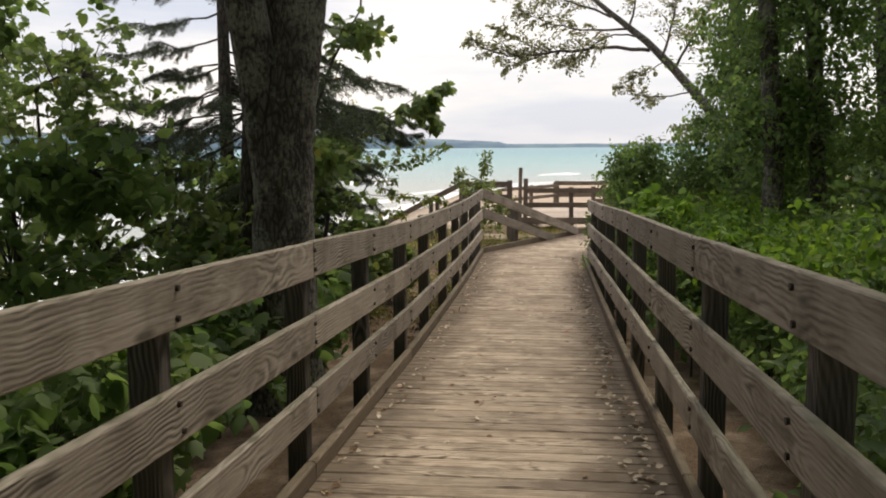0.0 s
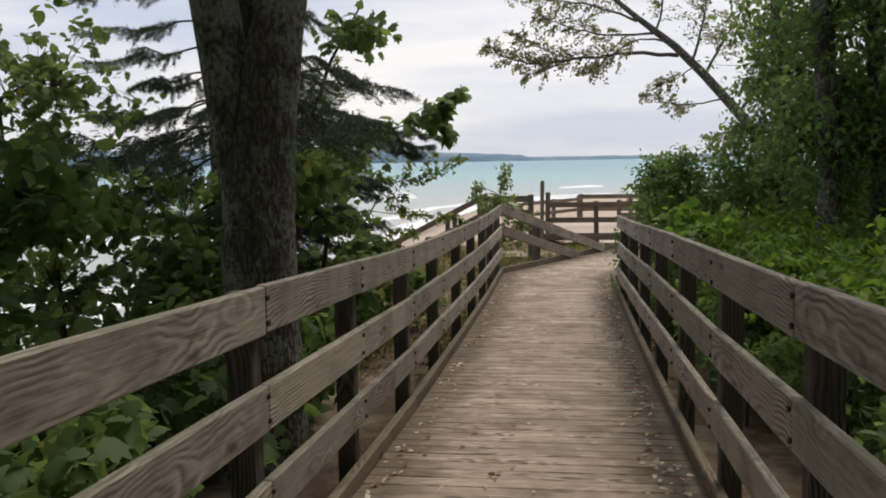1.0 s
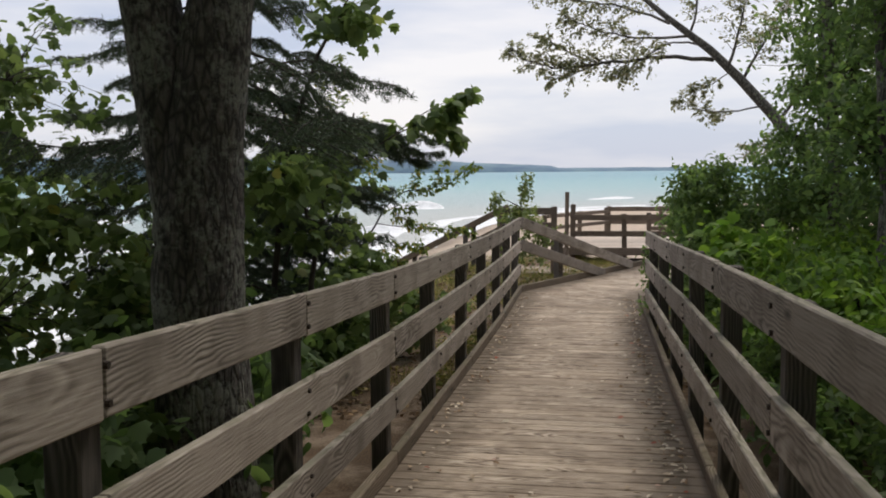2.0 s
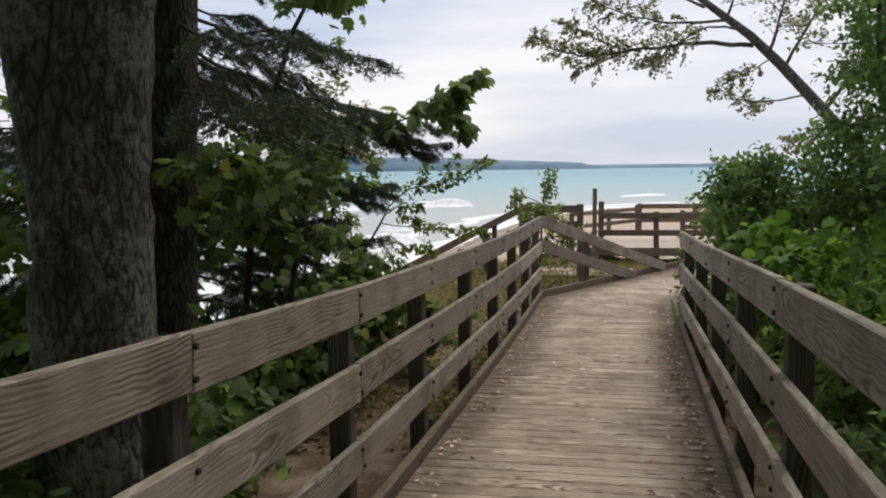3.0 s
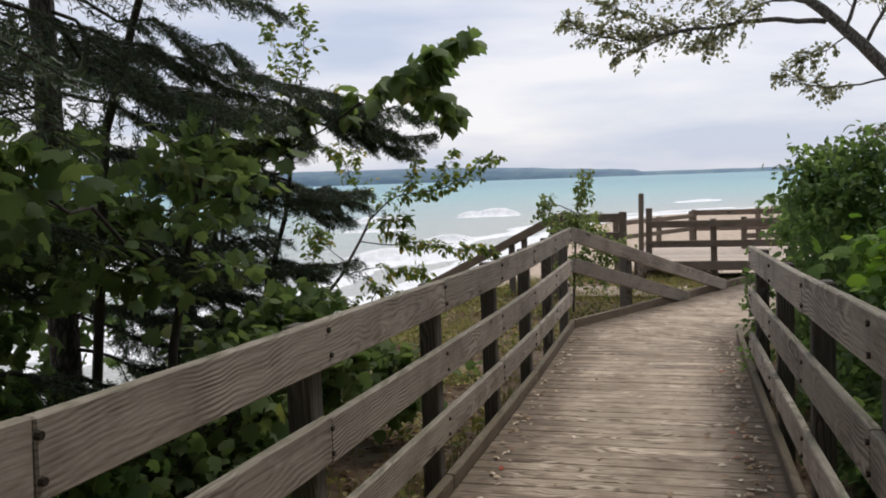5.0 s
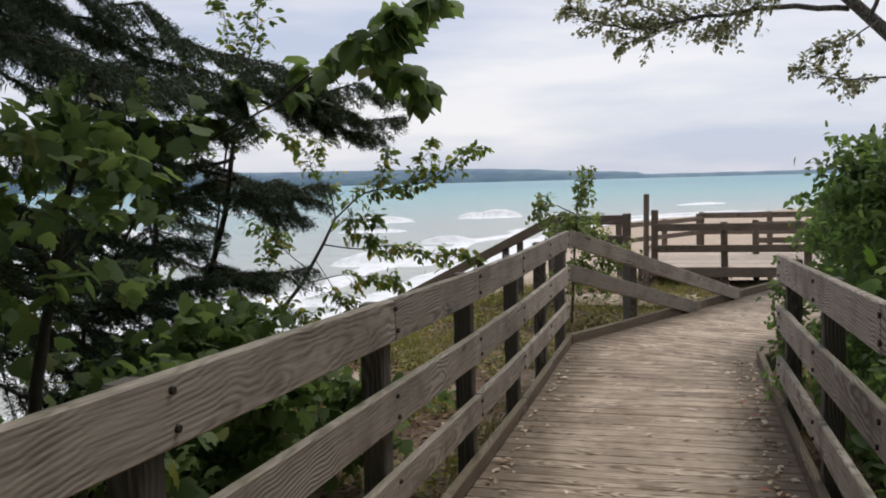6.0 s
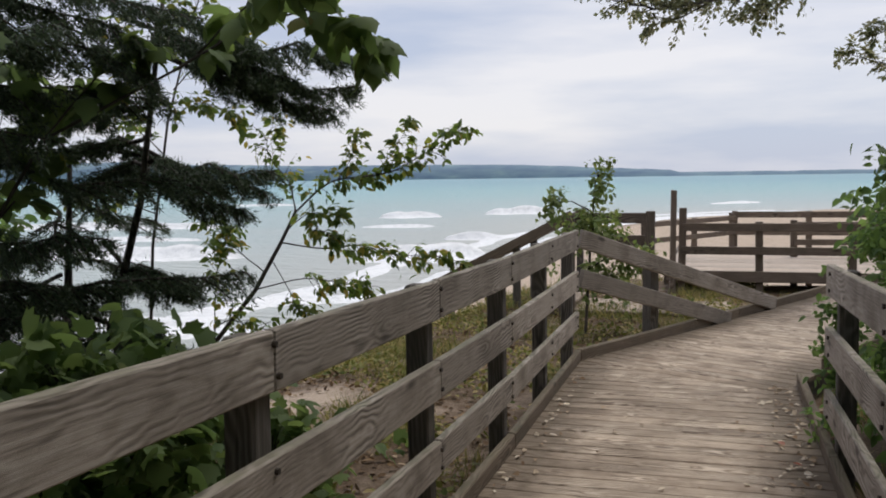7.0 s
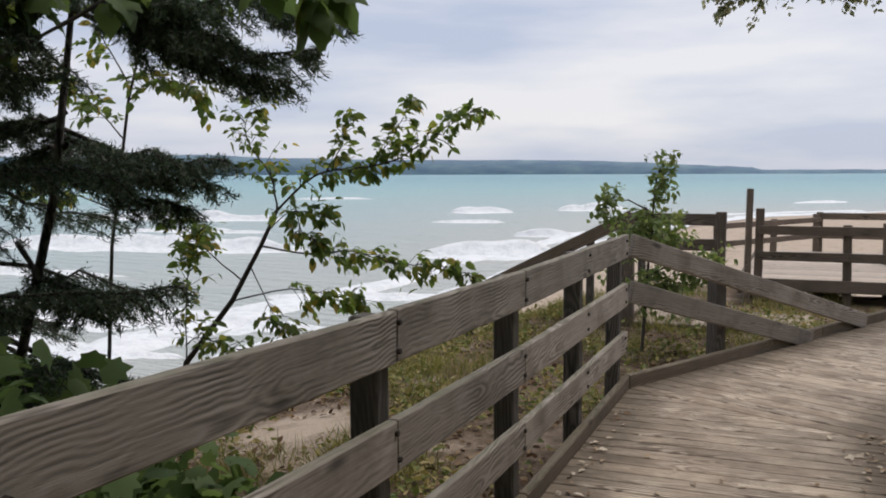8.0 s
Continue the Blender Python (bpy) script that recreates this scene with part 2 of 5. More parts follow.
def bark(name, dark, light, lichen=None):
    m, n, l, p = material(name)
    co = n.new("ShaderNodeTexCoord")
    mp = n.new("ShaderNodeMapping")
    mp.inputs["Scale"].default_value = (34.0, 34.0, 11.0)
    l.new(co.outputs["Object"], mp.inputs[0])
    t = noise_tex(n, l, mp.outputs[0], 1.0, 6.0, 0.62, 0.6)
    v = n.new("ShaderNodeTexVoronoi")
    v.feature = "DISTANCE_TO_EDGE"
    v.inputs["Scale"].default_value = 0.8
    l.new(mp.outputs[0], v.inputs["Vector"])
    vr = ramp(n, [(0.0, (0.25,) * 3), (0.25, (1, 1, 1))])
    l.new(v.outputs["Distance"], vr.inputs[0])
    r = ramp(n, [(0.3, dark), (0.72, light)])
    l.new(t.outputs["Fac"], r.inputs[0])
    c = mix_colour(n, l, 1.0, r.outputs[0], vr.outputs[0], "MULTIPLY")
    if lichen:
        ln = noise_tex(n, l, co.outputs["Object"], 30.0, 5.0, 0.7)
        big = noise_tex(n, l, co.outputs["Object"], 3.5, 3.0)
        mu = n.new("ShaderNodeMath")
        mu.operation = "MULTIPLY"
        l.new(ln.outputs["Fac"], mu.inputs[0])
        l.new(big.outputs["Fac"], mu.inputs[1])
        lr = ramp(n, [(0.235, (0, 0, 0)), (0.33, (0.6,) * 3)])
        l.new(mu.outputs[0], lr.inputs[0])
        c = mix_colour(n, l, lr.outputs[0], c, lichen)
    l.new(c, p.inputs["Base Color"])
    p.inputs["Roughness"].default_value = 0.9
    b = n.new("ShaderNodeBump")
    b.inputs["Strength"].default_value, b.inputs["Distance"].default_value = 0.9, 0.02
    hm = n.new("ShaderNodeMath")
    hm.operation = "MULTIPLY"
    l.new(t.outputs["Fac"], hm.inputs[0])
    l.new(vr.outputs[0], hm.inputs[1])
    l.new(hm.outputs[0], b.inputs["Height"])
    l.new(b.outputs[0], p.inputs["Normal"])
    return m


BARK = bark("maple_bark", (0.06, 0.05, 0.043), (0.20, 0.172, 0.148), (0.33, 0.335, 0.28))
SPRUCE_BARK = bark("spruce_bark", (0.055, 0.046, 0.039), (0.15, 0.125, 0.104))
TWIG_BARK = plain("twig_bark", (0.06, 0.048, 0.04), 0.85)
ASPEN_BARK = bark("aspen_bark", (0.09, 0.082, 0.075), (0.24, 0.225, 0.20))


# ---------------------------------------------------------------- helpers for meshes
def mesh_from(name, verts, faces, mat, smooth=False):
    me = bpy.data.meshes.new(name)
    me.from_pydata([tuple(v) for v in verts], [], faces)
    me.materials.append(mat)
    if smooth:
        me.polygons.foreach_set("use_smooth", [True] * len(me.polygons))
    me.update()
    return me


def thing(name, at, label, category, group="", kind=""):
    ob = new(name)
    ob.empty_display_size = 0.1
    ob.location = at
    return tagged(ob, label, category, group, kind)


def part(name, me, parent, m=None, label=""):
    """One mesh object under a thing; m is its pose in the world."""
    ob = new(name, me)
    ob.parent = parent
    ob.matrix_parent_inverse = parent.matrix_basis.inverted() if parent.parent else Matrix.Translation(-parent.location)
    ob.matrix_basis = m if m is not None else Matrix()
    if label:
        ob["label"] = label
    return ob


def box_mesh(name, sx, sy, sz, mat, bevel=0.006, wobble=0.0, rng=None, cuts=0):
    """A bevelled timber, its length along x, centred on its own origin."""
    bm = bmesh.new()
    bmesh.ops.create_cube(bm, size=1.0)
    bmesh.ops.scale(bm, vec=(sx, sy, sz), verts=bm.verts)
    if cuts:
        long_edges = [ed for ed in bm.edges if abs((ed.verts[0].co - ed.verts[1].co).normalized().x) > 0.9]
        bmesh.ops.subdivide_edges(bm, edges=long_edges, cuts=cuts)
    if wobble and rng:
        for v in bm.verts:
            v.co += Vector((0, rng.uniform(-wobble, wobble), rng.uniform(-wobble, wobble)))
    edges = [ed for ed in bm.edges if len(ed.link_faces) == 2 and ed.calc_face_angle(0) > 0.7]
    bmesh.ops.bevel(bm, geom=edges, offset=bevel, segments=1, affect="EDGES")
    me = bpy.data.meshes.new(name)
    bm.to_mesh(me)
    bm.free()
    me.materials.append(mat)
    return me


def along(p, q, up=(0, 0, 1)):
    """Pose of a timber whose x axis runs from p to q, about their middle."""
    p, q = Vector(p), Vector(q)
    x = (q - p).normalized()
    y = Vector(up).cross(x).normalized()
    z = x.cross(y)
    m = Matrix((x, y, z)).transposed().to_4x4()
    m.translation = (p + q) / 2
    return m


def timber(name, p, q, thick, deep, mat, parent, rng, bevel=0.006, label=""):
    """A board from p to q: thick across, deep upwards, its length along its own x."""
    n = (Vector(q) - Vector(p)).length
    return part(name, box_mesh(name, n, thick, deep, mat, bevel, 0.0015, rng, 5 if n > 1 else 2), parent, along(p, q), label)


def upright(name, x, y, z0, z1, sx, sy, mat, parent, rng, turn=0.0, label="", lean=(0.0, 0.0)):
    """A post: its grain runs up; sx and sy are its width and depth."""
    me = box_mesh(name, z1 - z0, sx, sy, mat, 0.007, 0.002, rng, 2)
    m = Matrix.Translation((x, y, (z0 + z1) / 2)) @ pose(0, 0, 0, lean[0], lean[1], turn) @ Matrix(((0, 1, 0, 0), (0, 0, 1, 0), (1, 0, 0, 0), (0, 0, 0, 1)))
    return part(name, me, parent, m, label)


class Build:
    """Gathers tubes and leaves as plain vertices and faces."""

    def __init__(self):
        self.v, self.f, self.count = [], [], 0

    def tube(self, pts, radii, n=7, rough=0.0, rng=None):
        pts = [Vector(p) for p in pts]
        start = self.count
        for i, p in enumerate(pts):
            d = (pts[min(i + 1, len(pts) - 1)] - pts[max(i - 1, 0)]).normalized()
            s = d.cross(Vector((0.31, 0.95, 0.05))).normalized()
            t = d.cross(s)
            for k in range(n):
                an = 2 * math.pi * k / n
                r = radii[i] * (1 + (rng.uniform(-rough, rough) if rng else 0))
                self.v.append(p + s * (math.cos(an) * r) + t * (math.sin(an) * r))
        for i in range(len(pts) - 1):
            for k in range(n):
                a0, a1 = start + i * n + k, start + i * n + (k + 1) % n
                self.f.append((a0, a1, a1 + n, a0 + n))
        self.f.append(tuple(range(start + (len(pts) - 1) * n, start + len(pts) * n)))
        self.count += len(pts) * n

    def mesh(self, name, mat, smooth=True):
        return mesh_from(name, self.v, self.f, mat, smooth)


MAPLE_LEAF = ([(0, 0, 0), (0.34, 0.02, -0.05), (0.52, 0.32, -0.10), (0.36, 0.46, -0.03), (0.42, 0.74, -0.10), (0.19, 0.72, -0.02), (0, 1.02, -0.16),
               (-0.19, 0.72, -0.02), (-0.42, 0.74, -0.10), (-0.36, 0.46, -0.03), (-0.52, 0.32, -0.10), (-0.34, 0.02, -0.05)],
              [(0, 1, 2, 3), (0, 3, 4, 5), (0, 5, 6, 7), (0, 7, 8, 9), (0, 9, 10, 11)])
OVAL_LEAF = ([(0, 0, 0), (0.26, 0.25, 0.07), (0.24, 0.6, 0.05), (0, 1.0, -0.10), (-0.24, 0.6, 0.05), (-0.26, 0.25, 0.07), (0, 0.5, -0.02)],
             [(0, 1, 2, 6), (6, 2, 3), (0, 6, 4, 5), (6, 3, 4)])
BROAD_LEAF = ([(0, 0, 0), (0.20, -0.03, -0.02), (0.36, 0.14, -0.05), (0.43, 0.36, -0.08), (0.33, 0.50, -0.06), (0.35, 0.62, -0.10), (0.17, 0.80, -0.11), (0.03, 1.06, -0.24),
               (-0.19, 0.79, -0.12), (-0.34, 0.63, -0.09), (-0.34, 0.49, -0.07), (-0.42, 0.34, -0.09), (-0.36, 0.13, -0.04), (-0.19, -0.03, -0.02), (0, 0.35, 0.02), (0.01, 0.68, -0.03)],
              [(0, 1, 2, 14), (14, 2, 3, 4), (14, 4, 5, 15), (15, 5, 6, 7), (0, 14, 12, 13), (14, 10, 11, 12), (14, 15, 9, 10), (15, 7, 8, 9)])
SMALL_LEAF = ([(0, 0, 0), (0.32, 0.45, 0.05), (0, 1.0, -0.08), (-0.32, 0.45, 0.05)], [(0, 1, 2), (0, 2, 3)])
NEEDLE_LEAF = ([(-0.095, 0, 0), (0.095, 0, 0), (0, 1.0, 0)], [(0, 1, 2)])
BLADE = ([(-0.02, 0, 0), (0.02, 0, 0), (0.014, 0.55, 0.05), (0, 1.0, 0.28), (-0.014, 0.55, 0.05)], [(0, 1, 2, 4), (4, 2, 3)])


def leaf_mesh(name, places, tips, normals, sizes, shape, mat):
    """Many leaves in one mesh: each at a place, pointing to its tip direction, its face along the normal."""
    tv = np.array(shape[0], float)
    P, T, N = (np.asarray(a, float) for a in (places, tips, normals))
    S = np.asarray(sizes, float)[:, None, None]
    T /= np.linalg.norm(T, axis=1)[:, None] + 1e-9
    X = np.cross(T, N)
    X /= np.linalg.norm(X, axis=1)[:, None] + 1e-9
    Z = np.cross(X, T)
    V = P[:, None, :] + S * (tv[None, :, 0:1] * X[:, None, :] + tv[None, :, 1:2] * T[:, None, :] + tv[None, :, 2:3] * Z[:, None, :])
    n, k = len(P), len(tv)
    loops, starts, at = [], [], 0
    per = sum(len(f) for f in shape[1])
    flat = np.concatenate([np.array(f) for f in shape[1]])
    fs = np.cumsum([0] + [len(f) for f in shape[1]][:-1])
    loops = (np.arange(n)[:, None] * k + flat[None, :]).ravel()
    starts = (np.arange(n)[:, None] * per + fs[None, :]).ravel()
    me = bpy.data.meshes.new(name)
    me.vertices.add(n * k)
    me.vertices.foreach_set("co", V.reshape(-1))
    me.loops.add(len(loops))
    me.loops.foreach_set("vertex_index", loops.astype(np.int32))
    me.polygons.add(len(starts))
    me.polygons.foreach_set("loop_start", starts.astype(np.int32))
    me.update(calc_edges=True)
    me.validate()
    me.materials.append(mat)
    return me


def in_blob(rng, c, r, n, shell=0.45):
    """n points in an ellipsoid, more of them near its skin."""
    d = rng.normal(size=(n, 3))
    d /= np.linalg.norm(d, axis=1)[:, None]
    rad = rng.random(n) ** 0.42 * rng.uniform(0.55, 1.22, n)
    return np.array(c) + d * rad[:, None] * np.array(r)


def sprays(rng, ends, per, spread, size, droop=0.35, along_to=None):
    """Leaves in sprays round twig ends: places, tips, normals, sizes."""
    n = len(ends)
    base = np.repeat(np.asarray(ends, float), per, axis=0)
    axis = rng.normal(size=(n, 3)) * np.array([1, 1, 0.35])
    axis /= np.linalg.norm(axis, axis=1)[:, None]
    ax = np.repeat(axis, per, axis=0)
    s = rng.uniform(-1, 1, (n * per, 1))
    off = ax * s * spread + rng.normal(size=(n * per, 3)) * spread * np.array([0.28, 0.28, 0.2])
    tip = ax * 0.5 + rng.normal(size=(n * per, 3)) * 0.65 + np.array([0, 0, -droop])
    nor = rng.normal(size=(n * per, 3)) * 0.55 + np.array([0, 0, 1.0])
    return base + off, tip, nor, size * rng.uniform(0.6, 1.2, n * per)


def curve_between(p, q, rng, sag=0.0, n=6, jitter=0.04):
    p, q = Vector(p), Vector(q)
    out = []
    for i in range(n + 1):
        t = i / n
        w = math.sin(math.pi * t)
        k = (q - p).length * jitter
        out.append(p.lerp(q, t) + Vector((rng.uniform(-k, k) * w, rng.uniform(-k, k) * w, rng.uniform(-k, k) * w + sag * w)))
    return out


def broadleaf(name, label, category, trunk, blobs, leaf, mat, bark_mat, seed, limb_r=0.03, group="", stems=()):
    """A leafy tree or shrub. trunk: [(x, y, z, r), ...]; blobs: (centre, radii, twigs); leaf: (shape, size, leaves a twig, spread)."""
    rnd, rng = random.Random(seed), np.random.default_rng(seed)
    root = thing(name, trunk[0][:3], label, category, group)
    tr = Build()
    pts, rad = [], []
    for (x0, y0, z0, r0), (x1, y1, z1, r1) in zip(trunk, trunk[1:]):
        for i in range(6):
            t = i / 6
            pts.append(Vector((x0 + (x1 - x0) * t, y0 + (y1 - y0) * t, z0 + (z1 - z0) * t)))
            rad.append(r0 + (r1 - r0) * t)
    pts.append(Vector(trunk[-1][:3]))
    rad.append(trunk[-1][3])
    tr.tube(pts, rad, 14 if trunk[0][3] > 0.1 else 7, 0.05, rnd)
    part("trunk", tr.mesh("trunk", bark_mat), root)
    for stem in stems:
        sb = Build()
        sp = [Vector(q[:3]) for q in stem]
        sb.tube(sp, [q[3] for q in stem], 14 if stem[0][3] > 0.1 else 6, 0.05, rnd)
        part("stem", sb.mesh("stem", bark_mat), root)
        for q0, q1 in zip(sp, sp[1:]):
            pts += [q0.lerp(q1, k / 4) for k in range(5)]
    P, T, N, S = [], [], [], []
    twig_b = Build()
    for c, r, twigs in blobs:
        limbs = Build()
        c = Vector(c)
        cand = [p for p in pts if p.z < c.z + 0.3] or pts[:1]
        start = min(cand, key=lambda p: (p - c).length + 0.6 * abs((c.z - p.z) - 0.35 * (c - p).length))
        main = curve_between(start, c, rnd, 0.06, 7)
        limbs.tube(main, [limb_r * (1 - 0.65 * i / 7) for i in range(8)], 6)
        ends = in_blob(rng, c, r, twigs)
        for en in ends[:: max(1, twigs // 45)]:
            en = Vector(en)
            st = min(main, key=lambda p: (p - en).length)
            tw = curve_between(st, en, rnd, 0.03, 3, 0.07)
            twig_b.tube(tw, [limb_r * 0.32 * (1 - 0.8 * i / 3) for i in range(4)], 3)
        a, b, d, sz = sprays(rng, ends, leaf[2], leaf[3], leaf[1])
        P.append(a), T.append(b), N.append(d), S.append(sz)
        part("limb", limbs.mesh("limb", TWIG_BARK), root)
    tagged(part("twig_mass", twig_b.mesh("twig_mass", TWIG_BARK), root), kind="stuff")
    crown = leaf_mesh("crown", np.concatenate(P), np.concatenate(T), np.concatenate(N), np.concatenate(S), leaf[0], mat)
    part("crown", crown, root)
    return root


def bough_tree(name, label, category, trunk, boughs, leaf, mat, bark_mat, seed, group=""):
    """A tree with its boughs drawn one by one. trunk: [(x, y, z, r), ...]; boughs: (points, radius, first leafy share, twig length).
    leaf: (shape, size, leaves a twig, twigs a metre, droop)."""
    rnd, rng = random.Random(seed), np.random.default_rng(seed)
    root = thing(name, trunk[0][:3], label, category, group)
    tb = Build()
    tb.tube([p[:3] for p in trunk], [p[3] for p in trunk], 10, 0.05, rnd)
    part("trunk", tb.mesh("trunk", bark_mat), root)
    shape, size, per, gap, droop = leaf
    twigs = Build()
    P, T, S = [], [], []
    for pts, r, first, reach in boughs:
        pts = [Vector(p) for p in pts]
        fine = []
        for i, (p, q) in enumerate(zip(pts, pts[1:])):
            a, b = pts[max(0, i - 1)], pts[min(len(pts) - 1, i + 2)]
            for k in range(4):
                t = k / 4
                fine.append(0.5 * (2 * p + (q - a) * t + (2 * a - 5 * p + 4 * q - b) * t * t + (3 * p - a - 3 * q + b) * t ** 3))
        fine.append(pts[-1])
        jit = r * 0.7
        fine = [fine[0]] + [p + Vector([rnd.uniform(-jit, jit) for _ in range(3)]) for p in fine[1:]]
        lb = Build()
        lb.tube(fine, [r * (1 - 0.85 * i / (len(fine) - 1)) for i in range(len(fine))], 6)
        part("limb", lb.mesh("limb", bark_mat), root)
        length = sum((b - a).length for a, b in zip(fine, fine[1:]))
        n = max(3, int(length * (1 - first) * gap))
        for k in range(n + 2):
            s = min(0.999, first + (1 - first) * (k + rnd.random()) / n)
            u = s * (len(fine) - 1)
            i = int(u)
            o = fine[i].lerp(fine[i + 1], u - i)
            d = (fine[i + 1] - fine[i]).normalized()
            side = Vector((rnd.gauss(0, 1), rnd.gauss(0, 1), rnd.gauss(0.1, 0.8)))
            side = (side - d * side.dot(d)).normalized()
            w = reach * rnd.uniform(0.35, 1.15) * (1.1 - 0.5 * s)
            end = o + (d * 0.75 + side).normalized() * w + Vector((0, 0, -0.12 * w))
            mid = o.lerp(end, 0.5) + Vector((0, 0, 0.06 * w))
            twigs.tube([o, mid, end], [r * 0.22 + 0.0012, r * 0.16 + 0.001, 0.001], 3)
            for m in range(per):
                v = 0.25 + 0.8 * (m + rnd.random()) / per
                c = o.lerp(mid, v * 2) if v < 0.5 else mid.lerp(end, v * 2 - 1)
                tip = (end - o).normalized() * 0.6 + Vector((rnd.gauss(0, 0.7), rnd.gauss(0, 0.7), rnd.gauss(-droop, 0.35)))
                P.append(c + tip.normalized() * size * 0.12 + Vector((rnd.gauss(0, 0.1), rnd.gauss(0, 0.1), rnd.gauss(0, 0.08))) * w), T.append(tip), S.append(size * rnd.uniform(0.55, 1.2))
    tagged(part("twig_mass", twigs.mesh("twig_mass", TWIG_BARK), root), kind="stuff")
    N = rng.normal(size=(len(P), 3)) * 0.6 + np.array([0, 0, 0.9])
    part("crown", leaf_mesh("crown", P, T, N, S, shape, mat), root)
    return root


def spruce(name, label, trunk, limbs, seed, needle=0.03, dens=1.0):
    """A conifer: limbs as (start, tip, half width) with drooping side shoots full of needles."""
    rnd, rng = random.Random(seed), np.random.default_rng(seed)
    root = thing(name, trunk[0][:3], label, "tree")
    tr = Build()
    tr.tube([Vector(p[:3]) for p in trunk], [p[3] for p in trunk], 12, 0.04, rnd)
    part("trunk", tr.mesh("trunk", SPRUCE_BARK), root)
    P, T, N = [], [], []
    twig_b = Build()
    for st, tip, width in limbs:
        wood_b = Build()
        st, tip = Vector(st), Vector(tip)
        main = curve_between(st, tip, rnd, rnd.uniform(-0.10, 0.02) * (tip - st).length, 9, 0.05)
        wood_b.tube(main, [0.014 * (1 - 0.8 * i / 9) for i in range(10)], 5)
        d = (tip - st).normalized()
        side = d.cross(Vector((0, 0, 1))).normalized()
        length = (tip - st).length
        shoots = int(length * 23 * dens)
        for i in range(shoots):
            t = 0.22 + 0.78 * (i + rnd.random()) / shoots
            k = min(8, int(t * 9))
            o = main[k].lerp(main[k + 1], t * 9 - k)
            w = width * (1.05 - 0.75 * t) * rnd.uniform(0.25, 1.35)
            sg = 1 if i % 2 else -1
            end = o + side * (sg * w) + d * (w * 0.75) + Vector((0, 0, -rnd.uniform(0.12, 0.55) * w - 0.02))
            tw = [o, o.lerp(end, 0.5) + Vector((0, 0, 0.02)), end]
            twig_b.tube(tw, [0.005, 0.004, 0.002], 3)
            m = int(max(10, (end - o).length * 560 * dens))
            u = rng.random((m, 1))
            A = np.array(o) * (1 - u) + np.array(end) * u + rng.normal(size=(m, 3)) * 0.013
            ax = np.array((end - o).normalized())
            P.append(A)
            T.append(ax * 0.8 + rng.normal(size=(m, 3)) * 0.75)
            N.append(rng.normal(size=(m, 3)))
        part("limb", wood_b.mesh("limb", SPRUCE_BARK), root)
    tagged(part("twig_mass", twig_b.mesh("twig_mass", SPRUCE_BARK), root), kind="stuff")
    P, T, N = np.concatenate(P), np.concatenate(T), np.concatenate(N)
    part("crown", leaf_mesh("crown", P, T, N, needle * rng.uniform(0.7, 1.4, len(P)), NEEDLE_LEAF, NEEDLE), root)
    return root


# ---------------------------------------------------------------- ground, lake and far shore
DECK = [(-6.0, 0.16), (0.0, -0.08), (2.05, -0.185), (3.6, -0.255), (5.03, -0.328), (6.53, -0.402), (7.95, -0.445), (9.5, -0.49), (10.95, -0.525), (12.3, -0.546), (14.8, -0.545), (40, -0.6)]
RIGHT_LIFT = [(-6, 0.03), (1.9, 0.04), (4.8, 0.04), (6.3, 0.07), (7.8, 0.055), (12.6, -0.045), (20, -0.045)]


def lookup(table, v):
    for (a0, b0), (a1, b1) in zip(table, table[1:]):
        if v <= a1:
            return b0 + (b1 - b0) * (v - a0) / (a1 - a0)
    return table[-1][1]


LAKE_Z = -3.0
SHORE = [(-40, -400), (-16, -40), (-13, 0), (-10.5, 14), (-9.5, 24), (-9.5, 40), (-9.0, 60), (-7.5, 78), (-3.0, 94), (9, 107), (60, 128), (300, 260), (3000, 1200)]


def shore_side(x, y):
    """Metres from the waterline, positive on land."""
    best, side = 1e9, 1
    for (x0, y0), (x1, y1) in zip(SHORE, SHORE[1:]):
        dx, dy = x1 - x0, y1 - y0
        t = max(0, min(1, ((x - x0) * dx + (y - y0) * dy) / (dx * dx + dy * dy)))
        px, py = x - x0 - t * dx, y - y0 - t * dy
        d = math.hypot(px, py)
        if d < best:
            best, side = d, (1 if dx * py - dy * px < 0 else -1)
    return best * side


def step(a0, a1, v):
    t = max(0, min(1, (v - a0) / (a1 - a0)))
    return t * t * (3 - 2 * t)


def ground_z(x, y):
    d = shore_side(x, y)
    if d < 0:
        return LAKE_Z + max(-6.0, d * 0.07)
    h = 0.25 * step(0, 3, d) + 2.05 * step(2.0, 8.3, d) * (1 - 0.85 * step(21, 33, y) * step(80, 20, abs(x)))
    h += 0.10 * noise.noise((x * 0.35, y * 0.35, 0)) + 0.03 * noise.noise((x * 1.7, y * 1.7, 3))
    if abs(x) < 60 and y < 20:
        h += 0.35 * step(8, 2, y) * step(-3, -0.5, x)
    z = LAKE_Z + h
    if -2 < x < 5 and -4 < y < 25:
        z = min(z, lookup(DECK, y) - 0.2)
    return z


def axis_steps(lo, near0, near1, hi, fine):
    vals, v, s = [], near0, fine
    while v < near1:
        vals.append(v)
        v += fine
    while v < hi:
        vals.append(v)
        s *= 1.22
        v += s
    vals.append(hi)
    v, s, left = near0, fine, []
    while v > lo:
        s *= 1.22
        v -= s
        left.append(max(v, lo))
    return left[::-1] + vals


